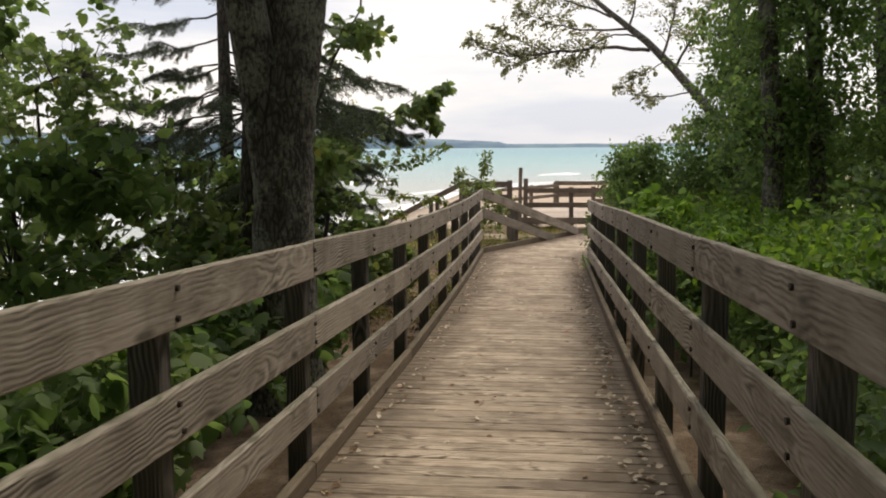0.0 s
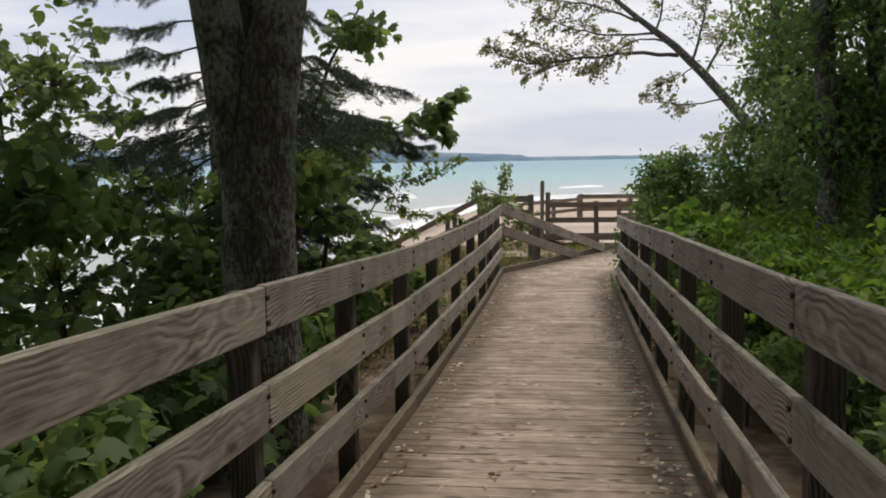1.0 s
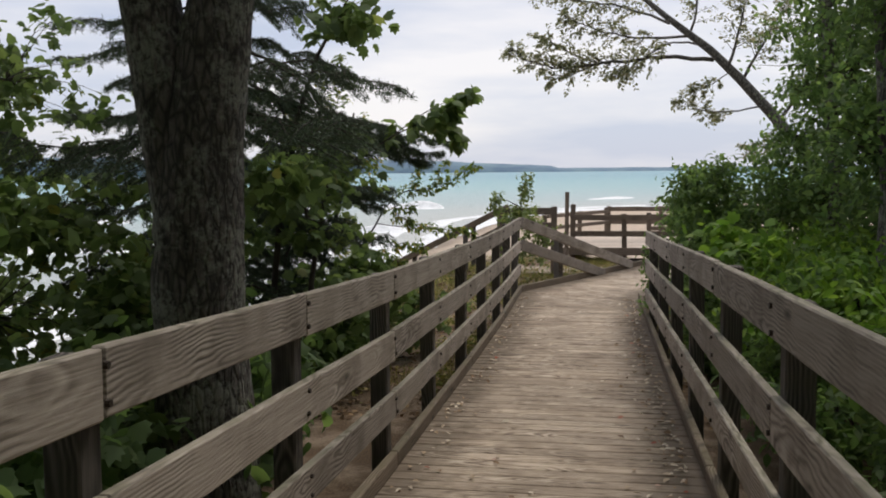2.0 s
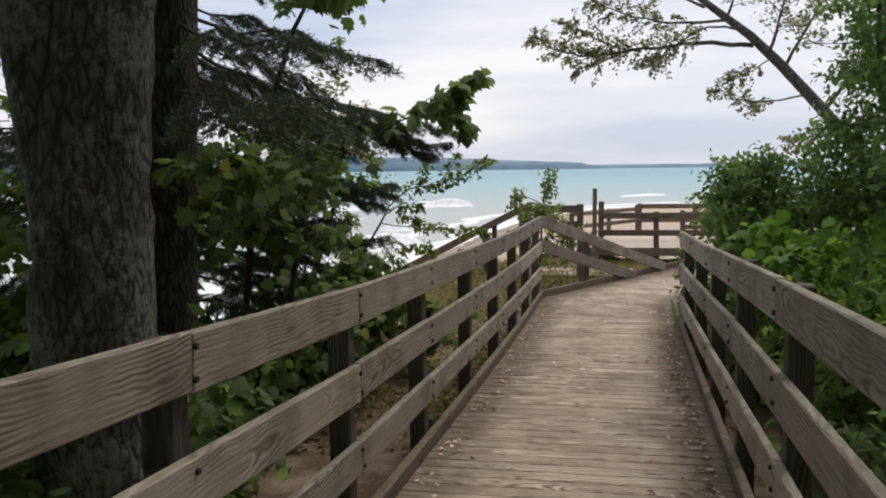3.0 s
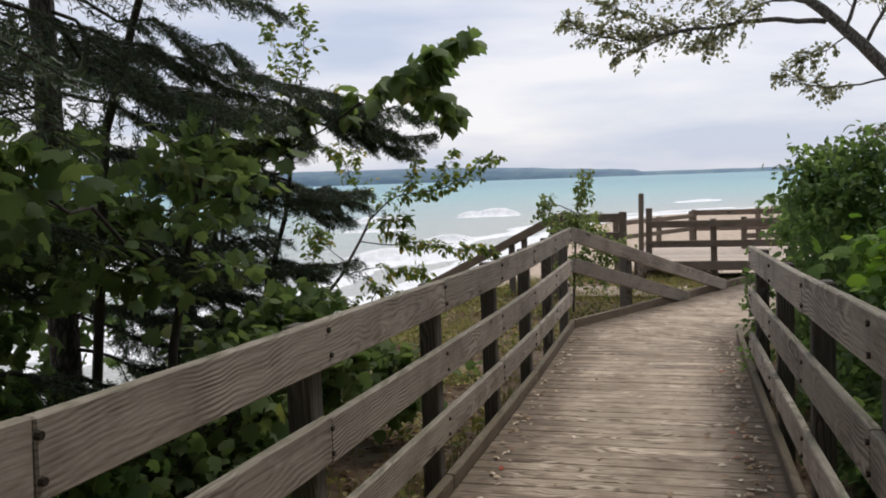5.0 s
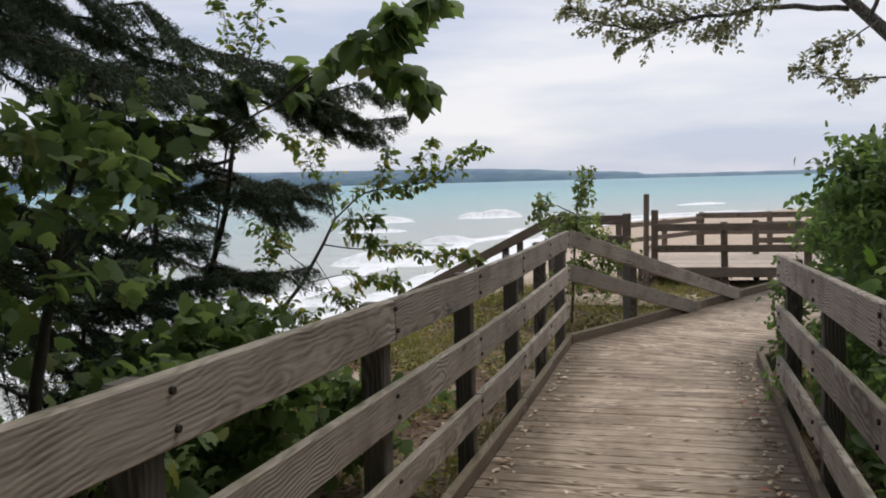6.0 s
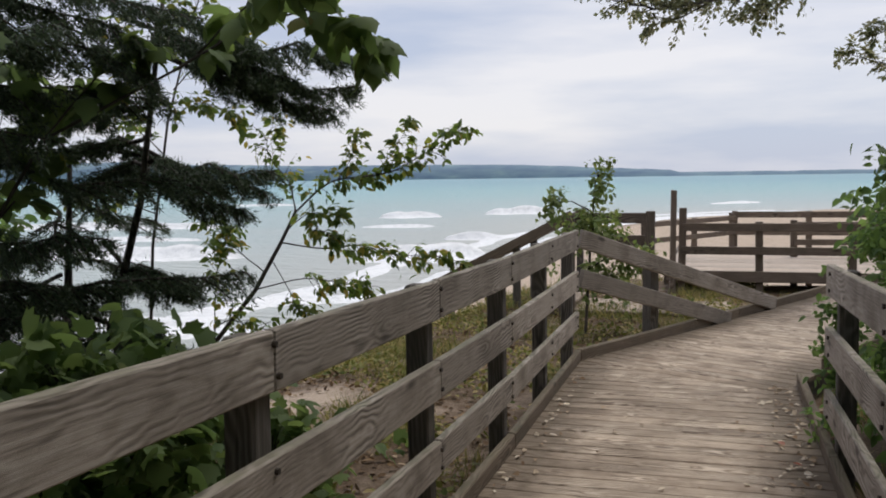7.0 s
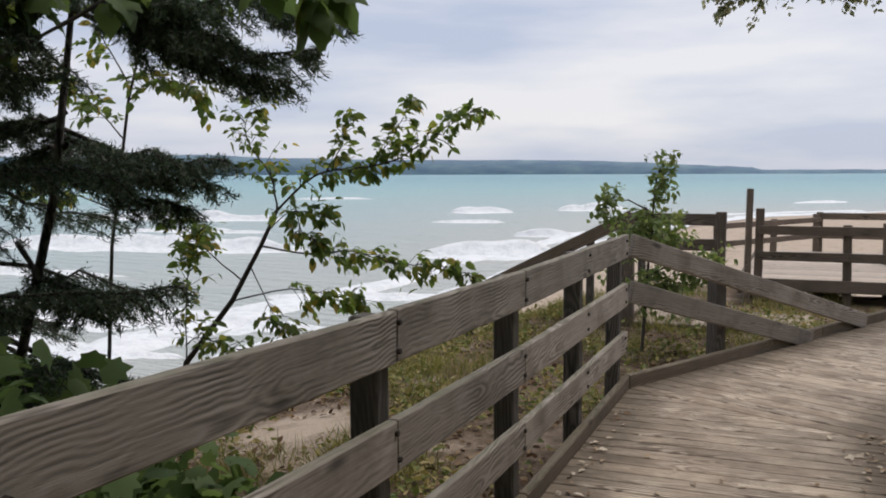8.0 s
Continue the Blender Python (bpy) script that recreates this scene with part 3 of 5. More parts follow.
gx = axis_steps(-4500, -14, 8, 4500, 0.3)
gy = axis_steps(-4000, -4, 30, 4500, 0.3)
gv = [(x, y, ground_z(x, y)) for y in gy for x in gx]
gf = [(j * len(gx) + i, j * len(gx) + i + 1, (j + 1) * len(gx) + i + 1, (j + 1) * len(gx) + i) for j in range(len(gy) - 1) for i in range(len(gx) - 1)]


def ground_material():
    m, n, l, p = material("sand_and_litter")
    co = n.new("ShaderNodeTexCoord")
    sep = n.new("ShaderNodeSeparateXYZ")
    l.new(co.outputs["Object"], sep.inputs[0])
    fine = noise_tex(n, l, co.outputs["Object"], 60.0, 5.0, 0.7)
    mid = noise_tex(n, l, co.outputs["Object"], 2.3, 5.0, 0.62)
    sand = ramp(n, [(0.3, (0.42, 0.315, 0.225)), (0.7, (0.61, 0.495, 0.385))])
    l.new(fine.outputs["Fac"], sand.inputs[0])
    litter = ramp(n, [(0.28, (0.045, 0.030, 0.018)), (0.5, (0.13, 0.082, 0.046)), (0.75, (0.26, 0.175, 0.10))])
    l.new(fine.outputs["Fac"], litter.inputs[0])
    # litter lies on the wooded bank, bare sand towards the beach
    bank = n.new("ShaderNodeMapRange")
    bank.inputs["From Min"].default_value, bank.inputs["From Max"].default_value = -2.2, -1.15
    l.new(sep.outputs[2], bank.inputs[0])
    addm = n.new("ShaderNodeMath")
    addm.operation = "MULTIPLY_ADD"
    l.new(mid.outputs["Fac"], addm.inputs[0])
    addm.inputs[1].default_value = 2.6
    addm.inputs[2].default_value = -1.36
    tot = n.new("ShaderNodeMath")
    tot.operation = "ADD"
    tot.use_clamp = True
    l.new(bank.outputs[0], tot.inputs[0])
    l.new(addm.outputs[0], tot.inputs[1])
    # a hollow of bare sand worn into the bank
    dist = n.new("ShaderNodeVectorMath")
    dist.operation = "DISTANCE"
    l.new(co.outputs["Object"], dist.inputs[0])
    dist.inputs[1].default_value = (-2.75, 13.7, -0.85)
    edge = n.new("ShaderNodeMath")
    edge.operation = "MULTIPLY_ADD"
    l.new(mid.outputs["Fac"], edge.inputs[0])
    edge.inputs[1].default_value = 2.2
    l.new(dist.outputs["Value"], edge.inputs[2])
    hollow = n.new("ShaderNodeMapRange")
    hollow.inputs["From Min"].default_value, hollow.inputs["From Max"].default_value = 1.3, 2.1
    l.new(edge.outputs[0], hollow.inputs[0])
    both = n.new("ShaderNodeMath")
    both.operation = "MULTIPLY"
    l.new(tot.outputs[0], both.inputs[0])
    l.new(hollow.outputs[0], both.inputs[1])
    c = mix_colour(n, l, both.outputs[0], sand.outputs[0], litter.outputs[0])
    wet = n.new("ShaderNodeMapRange")
    wet.inputs["From Min"].default_value, wet.inputs["From Max"].default_value = -2.95, -2.82
    wet.inputs["To Min"].default_value, wet.inputs["To Max"].default_value = 0.55, 1.0
    l.new(sep.outputs[2], wet.inputs[0])
    hs = n.new("ShaderNodeHueSaturation")
    l.new(wet.outputs[0], hs.inputs["Value"])
    l.new(c, hs.inputs["Color"])
    l.new(hs.outputs[0], p.inputs["Base Color"])
    p.inputs["Roughness"].default_value = 0.9
    b = n.new("ShaderNodeBump")
    b.inputs["Strength"].default_value, b.inputs["Distance"].default_value = 0.7, 0.03
    l.new(fine.outputs["Fac"], b.inputs["Height"])
    l.new(b.outputs[0], p.inputs["Normal"])
    return m


ground = tagged(new("ground", mesh_from("ground", gv, gf, ground_material(), True)), "sandy wooded bank running down to a pale beach", "ground", kind="structure")


def water_material():
    m, n, l, p = material("lake_water")
    co = n.new("ShaderNodeTexCoord")
    at = n.new("ShaderNodeAttribute")
    at.attribute_name = "offshore"
    streak = n.new("ShaderNodeMapping")
    streak.inputs["Scale"].default_value = (0.02, 0.09, 1.0)
    streak.inputs["Rotation"].default_value = (0, 0, 0.3)
    l.new(co.outputs["Object"], streak.inputs[0])
    sn = noise_tex(n, l, streak.outputs[0], 1.0, 5.0, 0.6)
    addm = n.new("ShaderNodeMath")
    addm.operation = "MULTIPLY_ADD"
    l.new(sn.outputs["Fac"], addm.inputs[0])
    addm.inputs[1].default_value = 0.16
    l.new(at.outputs["Fac"], addm.inputs[2])
    r = ramp(n, [(0.08, (0.45, 0.46, 0.42)), (0.24, (0.34, 0.44, 0.43)), (0.5, (0.25, 0.43, 0.43)), (0.8, (0.18, 0.39, 0.41)), (1.0, (0.12, 0.32, 0.375))])
    l.new(addm.outputs[0], r.inputs[0])
    l.new(r.outputs[0], p.inputs["Base Color"])
    p.inputs["Roughness"].default_value = 0.28
    p.inputs["IOR"].default_value = 1.33
    mp = n.new("ShaderNodeMapping")
    mp.inputs["Scale"].default_value = (0.5, 1.3, 1.0)
    mp.inputs["Rotation"].default_value = (0, 0, 0.25)
    l.new(co.outputs["Object"], mp.inputs[0])
    w1 = noise_tex(n, l, mp.outputs[0], 1.1, 5.0, 0.6)
    b = n.new("ShaderNodeBump")
    b.inputs["Strength"].default_value, b.inputs["Distance"].default_value = 1.0, 0.35
    l.new(w1.outputs["Fac"], b.inputs["Height"])
    l.new(b.outputs[0], p.inputs["Normal"])
    return m


wx = axis_steps(-4500, -60, 20, 4500, 1.5)
wy = axis_steps(-4000, 0, 130, 4500, 1.5)
wv = [(x, y, LAKE_Z + (0.05 * noise.noise((x * 0.12, y * 0.35, 1)) if abs(x) < 90 and -20 < y < 200 else 0)) for y in wy for x in wx]
wf = [(j * len(wx) + i, j * len(wx) + i + 1, (j + 1) * len(wx) + i + 1, (j + 1) * len(wx) + i) for j in range(len(wy) - 1) for i in range(len(wx) - 1)]
water_me = mesh_from("water", wv, wf, water_material(), True)
off = water_me.attributes.new("offshore", "FLOAT", "POINT")
off.data.foreach_set("value", [max(0.0, 1 - math.exp(min(0.0, shore_side(v[0], v[1])) / 190.0)) for v in wv])
water = tagged(new("water", water_me), "wind-ruffled turquoise lake, paler over the shallows", "lake", kind="structure")


def foam_material():
    m, n, l, p = material("white_foam")
    co = n.new("ShaderNodeTexCoord")
    t = noise_tex(n, l, co.outputs["Object"], 2.2, 6.0, 0.7)
    r = ramp(n, [(0.3, (0.70, 0.72, 0.72)), (0.55, (0.90, 0.91, 0.91))])
    l.new(t.outputs["Fac"], r.inputs[0])
    l.new(r.outputs[0], p.inputs["Base Color"])
    p.inputs["Roughness"].default_value = 0.8
    b = n.new("ShaderNodeBump")
    b.inputs["Strength"].default_value, b.inputs["Distance"].default_value = 0.8, 0.15
    l.new(t.outputs["Fac"], b.inputs["Height"])
    l.new(b.outputs[0], p.inputs["Normal"])
    return m


FOAM = foam_material()


def breaker(p, q, high, wide, seed):
    """A breaking wave: a ragged white crest with foam trailing before it."""
    rnd = random.Random(seed)
    p, q = Vector(p), Vector(q)
    d = (q - p).normalized()
    s = Vector((d.y, -d.x, 0))
    n = max(10, int((q - p).length / 0.5))
    prof = [(-1.0, 0.0), (-0.35, 0.35), (0.0, 1.0), (0.18, 0.72), (0.5, 0.22), (1.0, 0.1), (1.7, 0.0)]
    v, f = [], []
    for i in range(n + 1):
        t = i / n
        e0 = math.sin(math.pi * t) ** 0.5
        h = high * e0 * (0.6 + 0.7 * abs(noise.noise((t * n * 0.14, seed * 3.1, 0)))) + 0.01
        w = wide * e0 * (0.7 + 0.9 * abs(noise.noise((t * n * 0.17, seed * 1.7, 5))))
        bend = 0.6 * noise.noise((t * n * 0.07, seed, 9))
        for a1, b1 in prof:
            v.append(p.lerp(q, t) + s * (a1 * w + bend) + Vector((0, 0, b1 * h - 0.02 + rnd.uniform(-0.02, 0.02))))
    k = len(prof)
    for i in range(n):
        for j in range(k - 1):
            f.append((i * k + j, i * k + j + 1, (i + 1) * k + j + 1, (i + 1) * k + j))
    ob = new("breaking_wave", mesh_from("breaking_wave", v, f, FOAM, True))
    return tagged(ob, "white breaking wave rolling in on the lake", "wave", "breaking waves")


for i, (p, q, h, w) in enumerate([
    ((-17.0, 47.5, -3), (-10.6, 50.5, -3), 1.1, 1.6), ((-42, 45.5, -3), (-23, 48, -3), 1.1, 1.8), ((-16.8, 62, -3), (-13.0, 63.5, -3), 0.8, 0.9),
    ((-24, 100, -3), (-17, 103, -3), 1.0, 1.2), ((-33, 92, -3), (-27, 95, -3), 0.9, 1.0),
    ((-16, 33, -3), (-10.2, 35, -3), 0.25, 1.3), ((-24, 29, -3), (-10.3, 28, -3), 0.3, 1.8), ((-60, 70, -3), (-40, 74, -3), 0.9, 1.2), ((-1, 132, -3), (6, 138, -3), 0.45, 0.9),
    ((-50, 33, -3), (-24, 36, -3), 0.45, 1.4), ((-34, 24, -3), (-12, 24, -3), 0.35, 1.8), ((-32, 14, -3), (-13, 16, -3), 0.4, 1.8), ((-75, 130, -3), (-62, 133, -3), 0.45, 0.8),
    ((-45, 58, -3), (-33, 60, -3), 0.35, 0.8), ((-28, 75, -3), (-22, 77, -3), 0.35, 0.8)]):
    breaker(p, q, h, w, i + 1)


def wash(offset, wide, seed):
    """Thin foam sheet run up on the beach along the waterline."""
    v, f = [], []
    pts = []
    for (x0, y0), (x1, y1) in zip(SHORE[2:9], SHORE[3:10]):
        n = int(math.hypot(x1 - x0, y1 - y0) / 0.5)
        pts += [(x0 + (x1 - x0) * i / n, y0 + (y1 - y0) * i / n) for i in range(n)]
    for i, (x, y) in enumerate(pts):
        ax, ay = pts[max(0, i - 3)]
        bx, by = pts[min(len(pts) - 1, i + 3)]
        dl = math.hypot(bx - ax, by - ay) or 1
        nx, ny = (by - ay) / dl, -(bx - ax) / dl
        o = offset + 0.7 * noise.noise((i * 0.06, seed, 0)) + 0.25 * noise.noise((i * 0.3, seed, 2))
        w = wide * (0.6 + 0.8 * abs(noise.noise((i * 0.09, seed, 4))))
        for k, z in ((0, -0.16), (0.2, 0.0), (0.8, 0.0), (1, -0.25)):
            v.append((x + nx * (o - w * k), y + ny * (o - w * k), LAKE_Z + z + 0.10))
    f = [(i * 4 + j, i * 4 + j + 1, i * 4 + j + 5, i * 4 + j + 4) for i in range(len(pts) - 1) for j in range(3)]
    return tagged(new("shore_foam", mesh_from("shore_foam", v, f, FOAM, True)), "white foam washing up along the waterline", "foam", kind="stuff")


wash(0.5, 3.0, 1)
wash(-3.6, 2.2, 7)

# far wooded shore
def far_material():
    m, n, l, p = material("haze_tinted_far_woods")
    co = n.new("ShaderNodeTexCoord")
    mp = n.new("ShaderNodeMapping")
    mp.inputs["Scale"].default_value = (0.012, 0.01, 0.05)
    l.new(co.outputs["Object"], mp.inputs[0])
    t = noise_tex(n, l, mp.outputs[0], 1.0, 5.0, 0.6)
    # the blue haze of distance is put into these base colours
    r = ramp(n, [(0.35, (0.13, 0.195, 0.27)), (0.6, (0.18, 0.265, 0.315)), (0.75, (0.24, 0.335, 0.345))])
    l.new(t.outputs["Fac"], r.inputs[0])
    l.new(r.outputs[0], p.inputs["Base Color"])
    p.inputs["Roughness"].default_value = 1.0
    return m


def ridge(name, y, knots, seed, label):
    v, f = [], []
    x0, x1 = knots[0][0], knots[-1][0]
    n = 260
    for i in range(n + 1):
        x = x0 + (x1 - x0) * i / n
        for (ka, ha), (kb, hb) in zip(knots, knots[1:]):
            if ka <= x <= kb:
                u = (x - ka) / (kb - ka)
                h = ha + (hb - ha) * u * u * (3 - 2 * u)
        h += 2.2 * noise.noise((x * 0.012, seed, 0)) + 1.2 * noise.noise((x * 0.06, seed, 4))
        for dy, k in ((0, 0.0), (15, 0.55), (90, 1.0), (700, 0.3)):
            v.append((x, y + dy, LAKE_Z - 1 + max(3, h * 1.12) * k))
    f = [(i * 4 + j, (i + 1) * 4 + j, (i + 1) * 4 + j + 1, i * 4 + j + 1) for i in range(n) for j in range(3)]
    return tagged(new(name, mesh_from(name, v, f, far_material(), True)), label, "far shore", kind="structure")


ridge("backdrop_far_hills", 2900, [(-4200, 80), (-2300, 76), (-1900, 60), (-1400, 50), (-1000, 46), (-766, 44), (-500, 36), (-386, 29), (-250, 24), (-160, 20), (-130, 12), (300, 12), (1200, 10), (2500, 10)], 2, "low wooded hills across the lake, coloured with blue distance haze")

# ---------------------------------------------------------------- boardwalk
def deck_z(y):
    return lookup(DECK, y)


RAIL_TOP = 1.112
BOARDS = ((0.0, 0.166), (0.342, 0.505), (0.69, 0.835))  # below the rail's top: upper and lower edge of each board
LX, RX = -0.76, 0.917
rail_rng = random.Random(5)


def bolt_mesh():
    bm = bmesh.new()
    bmesh.ops.create_cone(bm, segments=8, radius1=0.011, radius2=0.009, depth=0.012, cap_ends=True)
    me = bpy.data.meshes.new("bolt")
    bm.to_mesh(me)
    bm.free()
    me.materials.append(BOLT)
    return me


BOLT_ME = bolt_mesh()


def railing(name, x, side, posts, seams, top, label):
    """side: -1 where the posts stand on the left of the boards."""
    root = thing(name, (x, posts[0], deck_z(posts[0])), label, "railing", "boardwalk railings")
    th = 0.038
    for y in posts:
        zt = top(y)
        g = ground_z(x, y) - 0.15
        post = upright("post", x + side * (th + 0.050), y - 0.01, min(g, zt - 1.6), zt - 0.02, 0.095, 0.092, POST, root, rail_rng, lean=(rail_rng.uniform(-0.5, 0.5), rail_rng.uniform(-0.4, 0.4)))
        for up, low in BOARDS:
            for k, frac in enumerate((0.24, 0.78)):
                z = zt - up - (low - up) * frac
                m = Matrix.Translation((x - side * 0.004, y + rail_rng.uniform(-0.018, 0.018), z)) @ pose(0, 0, 0, 0, 90, 0)
                part("bolt", BOLT_ME, post, m)
    for b, (up, low) in enumerate(BOARDS):
        ys = seams[b]
        for y0, y1 in zip(ys, ys[1:]):
            # a long board follows the bend of the walk in straight lengths
            kink = rail_rng.uniform(-0.004, 0.004)
            mid = (up + low) / 2 + kink
            p = (x + side * th / 2, y0 + 0.002, top(y0) - mid)
            q = (x + side * th / 2, y1 - 0.002, top(y1) - mid)
            timber("rail_board", p, q, th, low - up, RAIL, root, rail_rng, 0.005)
    return root


LEFT_POSTS = [-2.4, -0.95, 0.55, 2.05, 3.6, 5.03, 6.53, 7.95, 9.5, 10.95, 12.3, 13.55, 14.72]
LEFT_SEAMS = ([-2.4, 0.55, 3.6, 5.03, 6.53, 9.5, 10.95, 12.3, 14.8], [-2.4, 0.55, 3.6, 6.53, 7.95, 10.95, 12.3, 14.8], [-2.4, 0.55, 3.6, 6.53, 7.95, 10.95, 12.3, 14.8])
left_railing = railing("railing", LX, -1, LEFT_POSTS, LEFT_SEAMS, lambda y: deck_z(y) + RAIL_TOP, "weathered grey three-board timber railing with bolted posts beside the boardwalk")
RIGHT_POSTS = [-2.6, -1.1, 0.4, 1.87, 3.36, 4.82, 6.32, 7.83, 9.3, 10.8, 12.42]
RIGHT_SEAMS = ([-2.6, 0.4, 3.36, 6.32, 9.3, 12.62], [-2.6, 0.4, 3.36, 4.82, 7.83, 10.8, 12.62], [-2.6, 0.4, 3.36, 6.32, 9.3, 12.62])
right_railing = railing("railing", RX, 1, RIGHT_POSTS, RIGHT_SEAMS, lambda y: deck_z(y) + RAIL_TOP + lookup(RIGHT_LIFT, y), "weathered grey timber railing overgrown by shrubs at its end")

TURN2 = radians(26.0)
U = Vector((math.sin(TURN2), math.cos(TURN2), 0))
W = Vector((math.cos(TURN2), -math.sin(TURN2), 0))
C2 = Vector((LX, 14.82, 0))
deck_rng = random.Random(9)
DECK_END = 14.82
deck_floor = thing("boardwalk_deck", (0, 0, deck_z(0)), "worn plank boardwalk strewn with fallen leaves", "boardwalk", kind="structure")

# kerb timbers along both edges
for x, y_end in ((LX - 0.012, 14.84), (RX + 0.022, 14.35)):
    ys = [-2.6, 0.45, 3.5, 6.5, 9.5, 12.3, y_end]
    for y0, y1 in zip(ys, ys[1:]):
        timber("kerb_board", (x, y0 + 0.003, deck_z(y0) + 0.045), (x, y1 - 0.003, deck_z(y1) + 0.045), 0.05, 0.092, CURB, deck_floor, deck_rng, 0.008)
for p, n in ((C2 - W * 0.005, 9.0), (C2 + W * 1.70 + U * 0.9, 7.5)):
    m = 0.0
    while m < n:
        a0, a1 = p + U * m, p + U * min(n, m + 3.0)
        z0, z1 = deck_z(a0.y), deck_z(a1.y)
        timber("kerb_board", (a0.x, a0.y, z0 + 0.05), (a1.x, a1.y, z1 + 0.05), 0.055, 0.10, CURB, deck_floor, deck_rng, 0.008)
        m += 3.0
# joists under the planks
for x in (-0.62, 0.08, 0.80):
    ys = [-2.6, 3.5, 9.5, 14.7]
    for y0, y1 in zip(ys, ys[1:]):
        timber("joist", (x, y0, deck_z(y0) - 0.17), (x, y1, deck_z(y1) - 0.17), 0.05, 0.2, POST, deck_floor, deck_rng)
for o in (0.1, 0.85, 1.6):
    a0, a1 = C2 + W * o, C2 + W * o + U * 9
    timber("joist", (a0.x, a0.y, deck_z(a0.y) - 0.17), (a1.x, a1.y, deck_z(a1.y) - 0.17), 0.05, 0.2, POST, deck_floor, deck_rng)

# two boards slant from the corner post down to the kerb of the second stretch
brace = thing("slanting_rail", (C2.x, C2.y, deck_z(14.8)), "two weathered boards slanting from the corner post down to the kerb", "railing")
zc = deck_z(14.8)
for s1, za, zb in ((3.88, 1.035, 0.05), (2.72, 0.70, 0.01)):
    a0, a1 = C2 + U * 0.02 + W * 0.0, C2 + U * s1 + W * 0.045
    timber("rail_board", (a0.x, a0.y, zc + za), (a1.x, a1.y, zc + zb), 0.04, 0.155, RAIL, brace, deck_rng)
pp = C2 + U * 1.35 - W * 0.11
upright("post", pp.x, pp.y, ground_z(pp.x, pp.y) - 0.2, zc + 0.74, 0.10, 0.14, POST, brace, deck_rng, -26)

# ---------------------------------------------------------------- platform, stairs and stake
plat_rng = random.Random(21)
PZ = -0.44
platform = thing("viewing_platform", (2.0, 23.4, PZ), "low brown timber viewing platform on the beach side", "platform", kind="structure")
for i in range(33):
    y = 21.36 + 0.142 * i
    timber("plank", (-0.4, y, PZ - 0.02), (6.5, y, PZ - 0.02), 0.136, 0.036, PALE_PLANK, platform, plat_rng)
timber("rim_board", (-0.4, 21.26, PZ - 0.075), (6.5, 21.26, PZ - 0.075), 0.045, 0.16, OLD, platform, plat_rng)
timber("rim_board", (-0.42, 21.26, PZ - 0.1), (-0.42, 26.1, PZ - 0.1), 0.045, 0.24, OLD, platform, plat_rng)


def fence(label, spots, tops, rails, deep=0.12):
    root = thing("fence", (spots[0][0], spots[0][1], tops[0] - 0.9), label, "fence", "platform fences")
    for (x, y), t in zip(spots, tops):
        upright("post", x, y, min(ground_z(x, y), PZ) - 0.2, t, 0.11, 0.11, OLD, root, plat_rng, lean=(plat_rng.uniform(-1, 1), plat_rng.uniform(-1, 1)))
    for z in rails:
        for (x0, y0), (x1, y1) in zip(spots, spots[1:]):
            d = (Vector((x1 - x0, y1 - y0, 0))).normalized()
            o = Vector((d.y, -d.x, 0)) * 0.075
            timber("rail_board", (x0 + o.x, y0 + o.y, z), (x1 + o.x, y1 + o.y, z), 0.04, deep, OLD, root, plat_rng)
    return root


fence("dark brown two-rail timber fence along the platform", [(-0.18, 21.35), (0.93, 21.35), (2.2, 21.35), (3.6, 21.35), (5.1, 21.35)], [0.51, 0.30, 0.30, 0.30, 0.30], [0.22, -0.13])
fence("brown timber fence on the far edge of the platform", [(0.65, 26.2), (2.05, 26.2), (3.5, 26.2), (5.0, 26.2)], [0.27] * 4, [0.20, -0.15])
fence("brown timber fence at the side of the platform", [(-0.9, 23.4), (-0.1, 24.8), (0.60, 26.1)], [0.17, 0.2, 0.24], [0.14, -0.15], 0.09)
fence("pale timber fence across the back of the platform", [(1.6, 23.9), (2.9, 24.0), (4.4, 24.1)], [0.2, 0.2, 0.2], [0.12, -0.18], 0.10)
fence("short brown timber fence at the head of the beach stairs", [(-0.46, 18.62), (-1.45, 18.62)], [0.57, 0.55], [0.48, 0.2], 0.13)

stairs = thing("beach_stairs", (-1.5, 19.1, -0.6), "timber stairs with sloping handrails leading down to the beach", "stairs")
for y in (18.62, 19.75):
    for up, dp in ((0.0, 0.11), (-0.36, 0.11)):
        timber("handrail", (-1.42, y - 0.03, 0.53 + up), (-5.2, y - 0.03, -1.38 + up), 0.04, dp, CURB, stairs, plat_rng)
    for x in (-1.5, -2.16, -3.4, -4.6):
        zt = 0.53 + (x + 1.42) * 0.505
        upright("post", x, y + 0.045, zt - 1.15, zt + 0.03, 0.09, 0.09, POST, stairs, plat_rng)
    timber("stringer", (-1.42, y - 0.02, -0.62), (-5.2, y - 0.02, -2.53), 0.05, 0.24, OLD, stairs, plat_rng)
for i in range(12):
    timber("tread", (-1.55 - 0.32 * i, 18.65, -0.62 - 0.16 * i), (-1.55 - 0.32 * i, 19.72, -0.62 - 0.16 * i), 0.28, 0.04, PLANK, stairs, plat_rng)

landing = thing("stair_landing", (-0.9, 19.2, -0.6), "small plank landing at the head of the stairs", "landing", kind="structure")
for i in range(14):
    timber("plank", (-1.4 + 0.142 * i, 18.6, -0.71), (-1.4 + 0.142 * i, 19.8, -0.71), 0.136, 0.036, PLANK, landing, plat_rng)

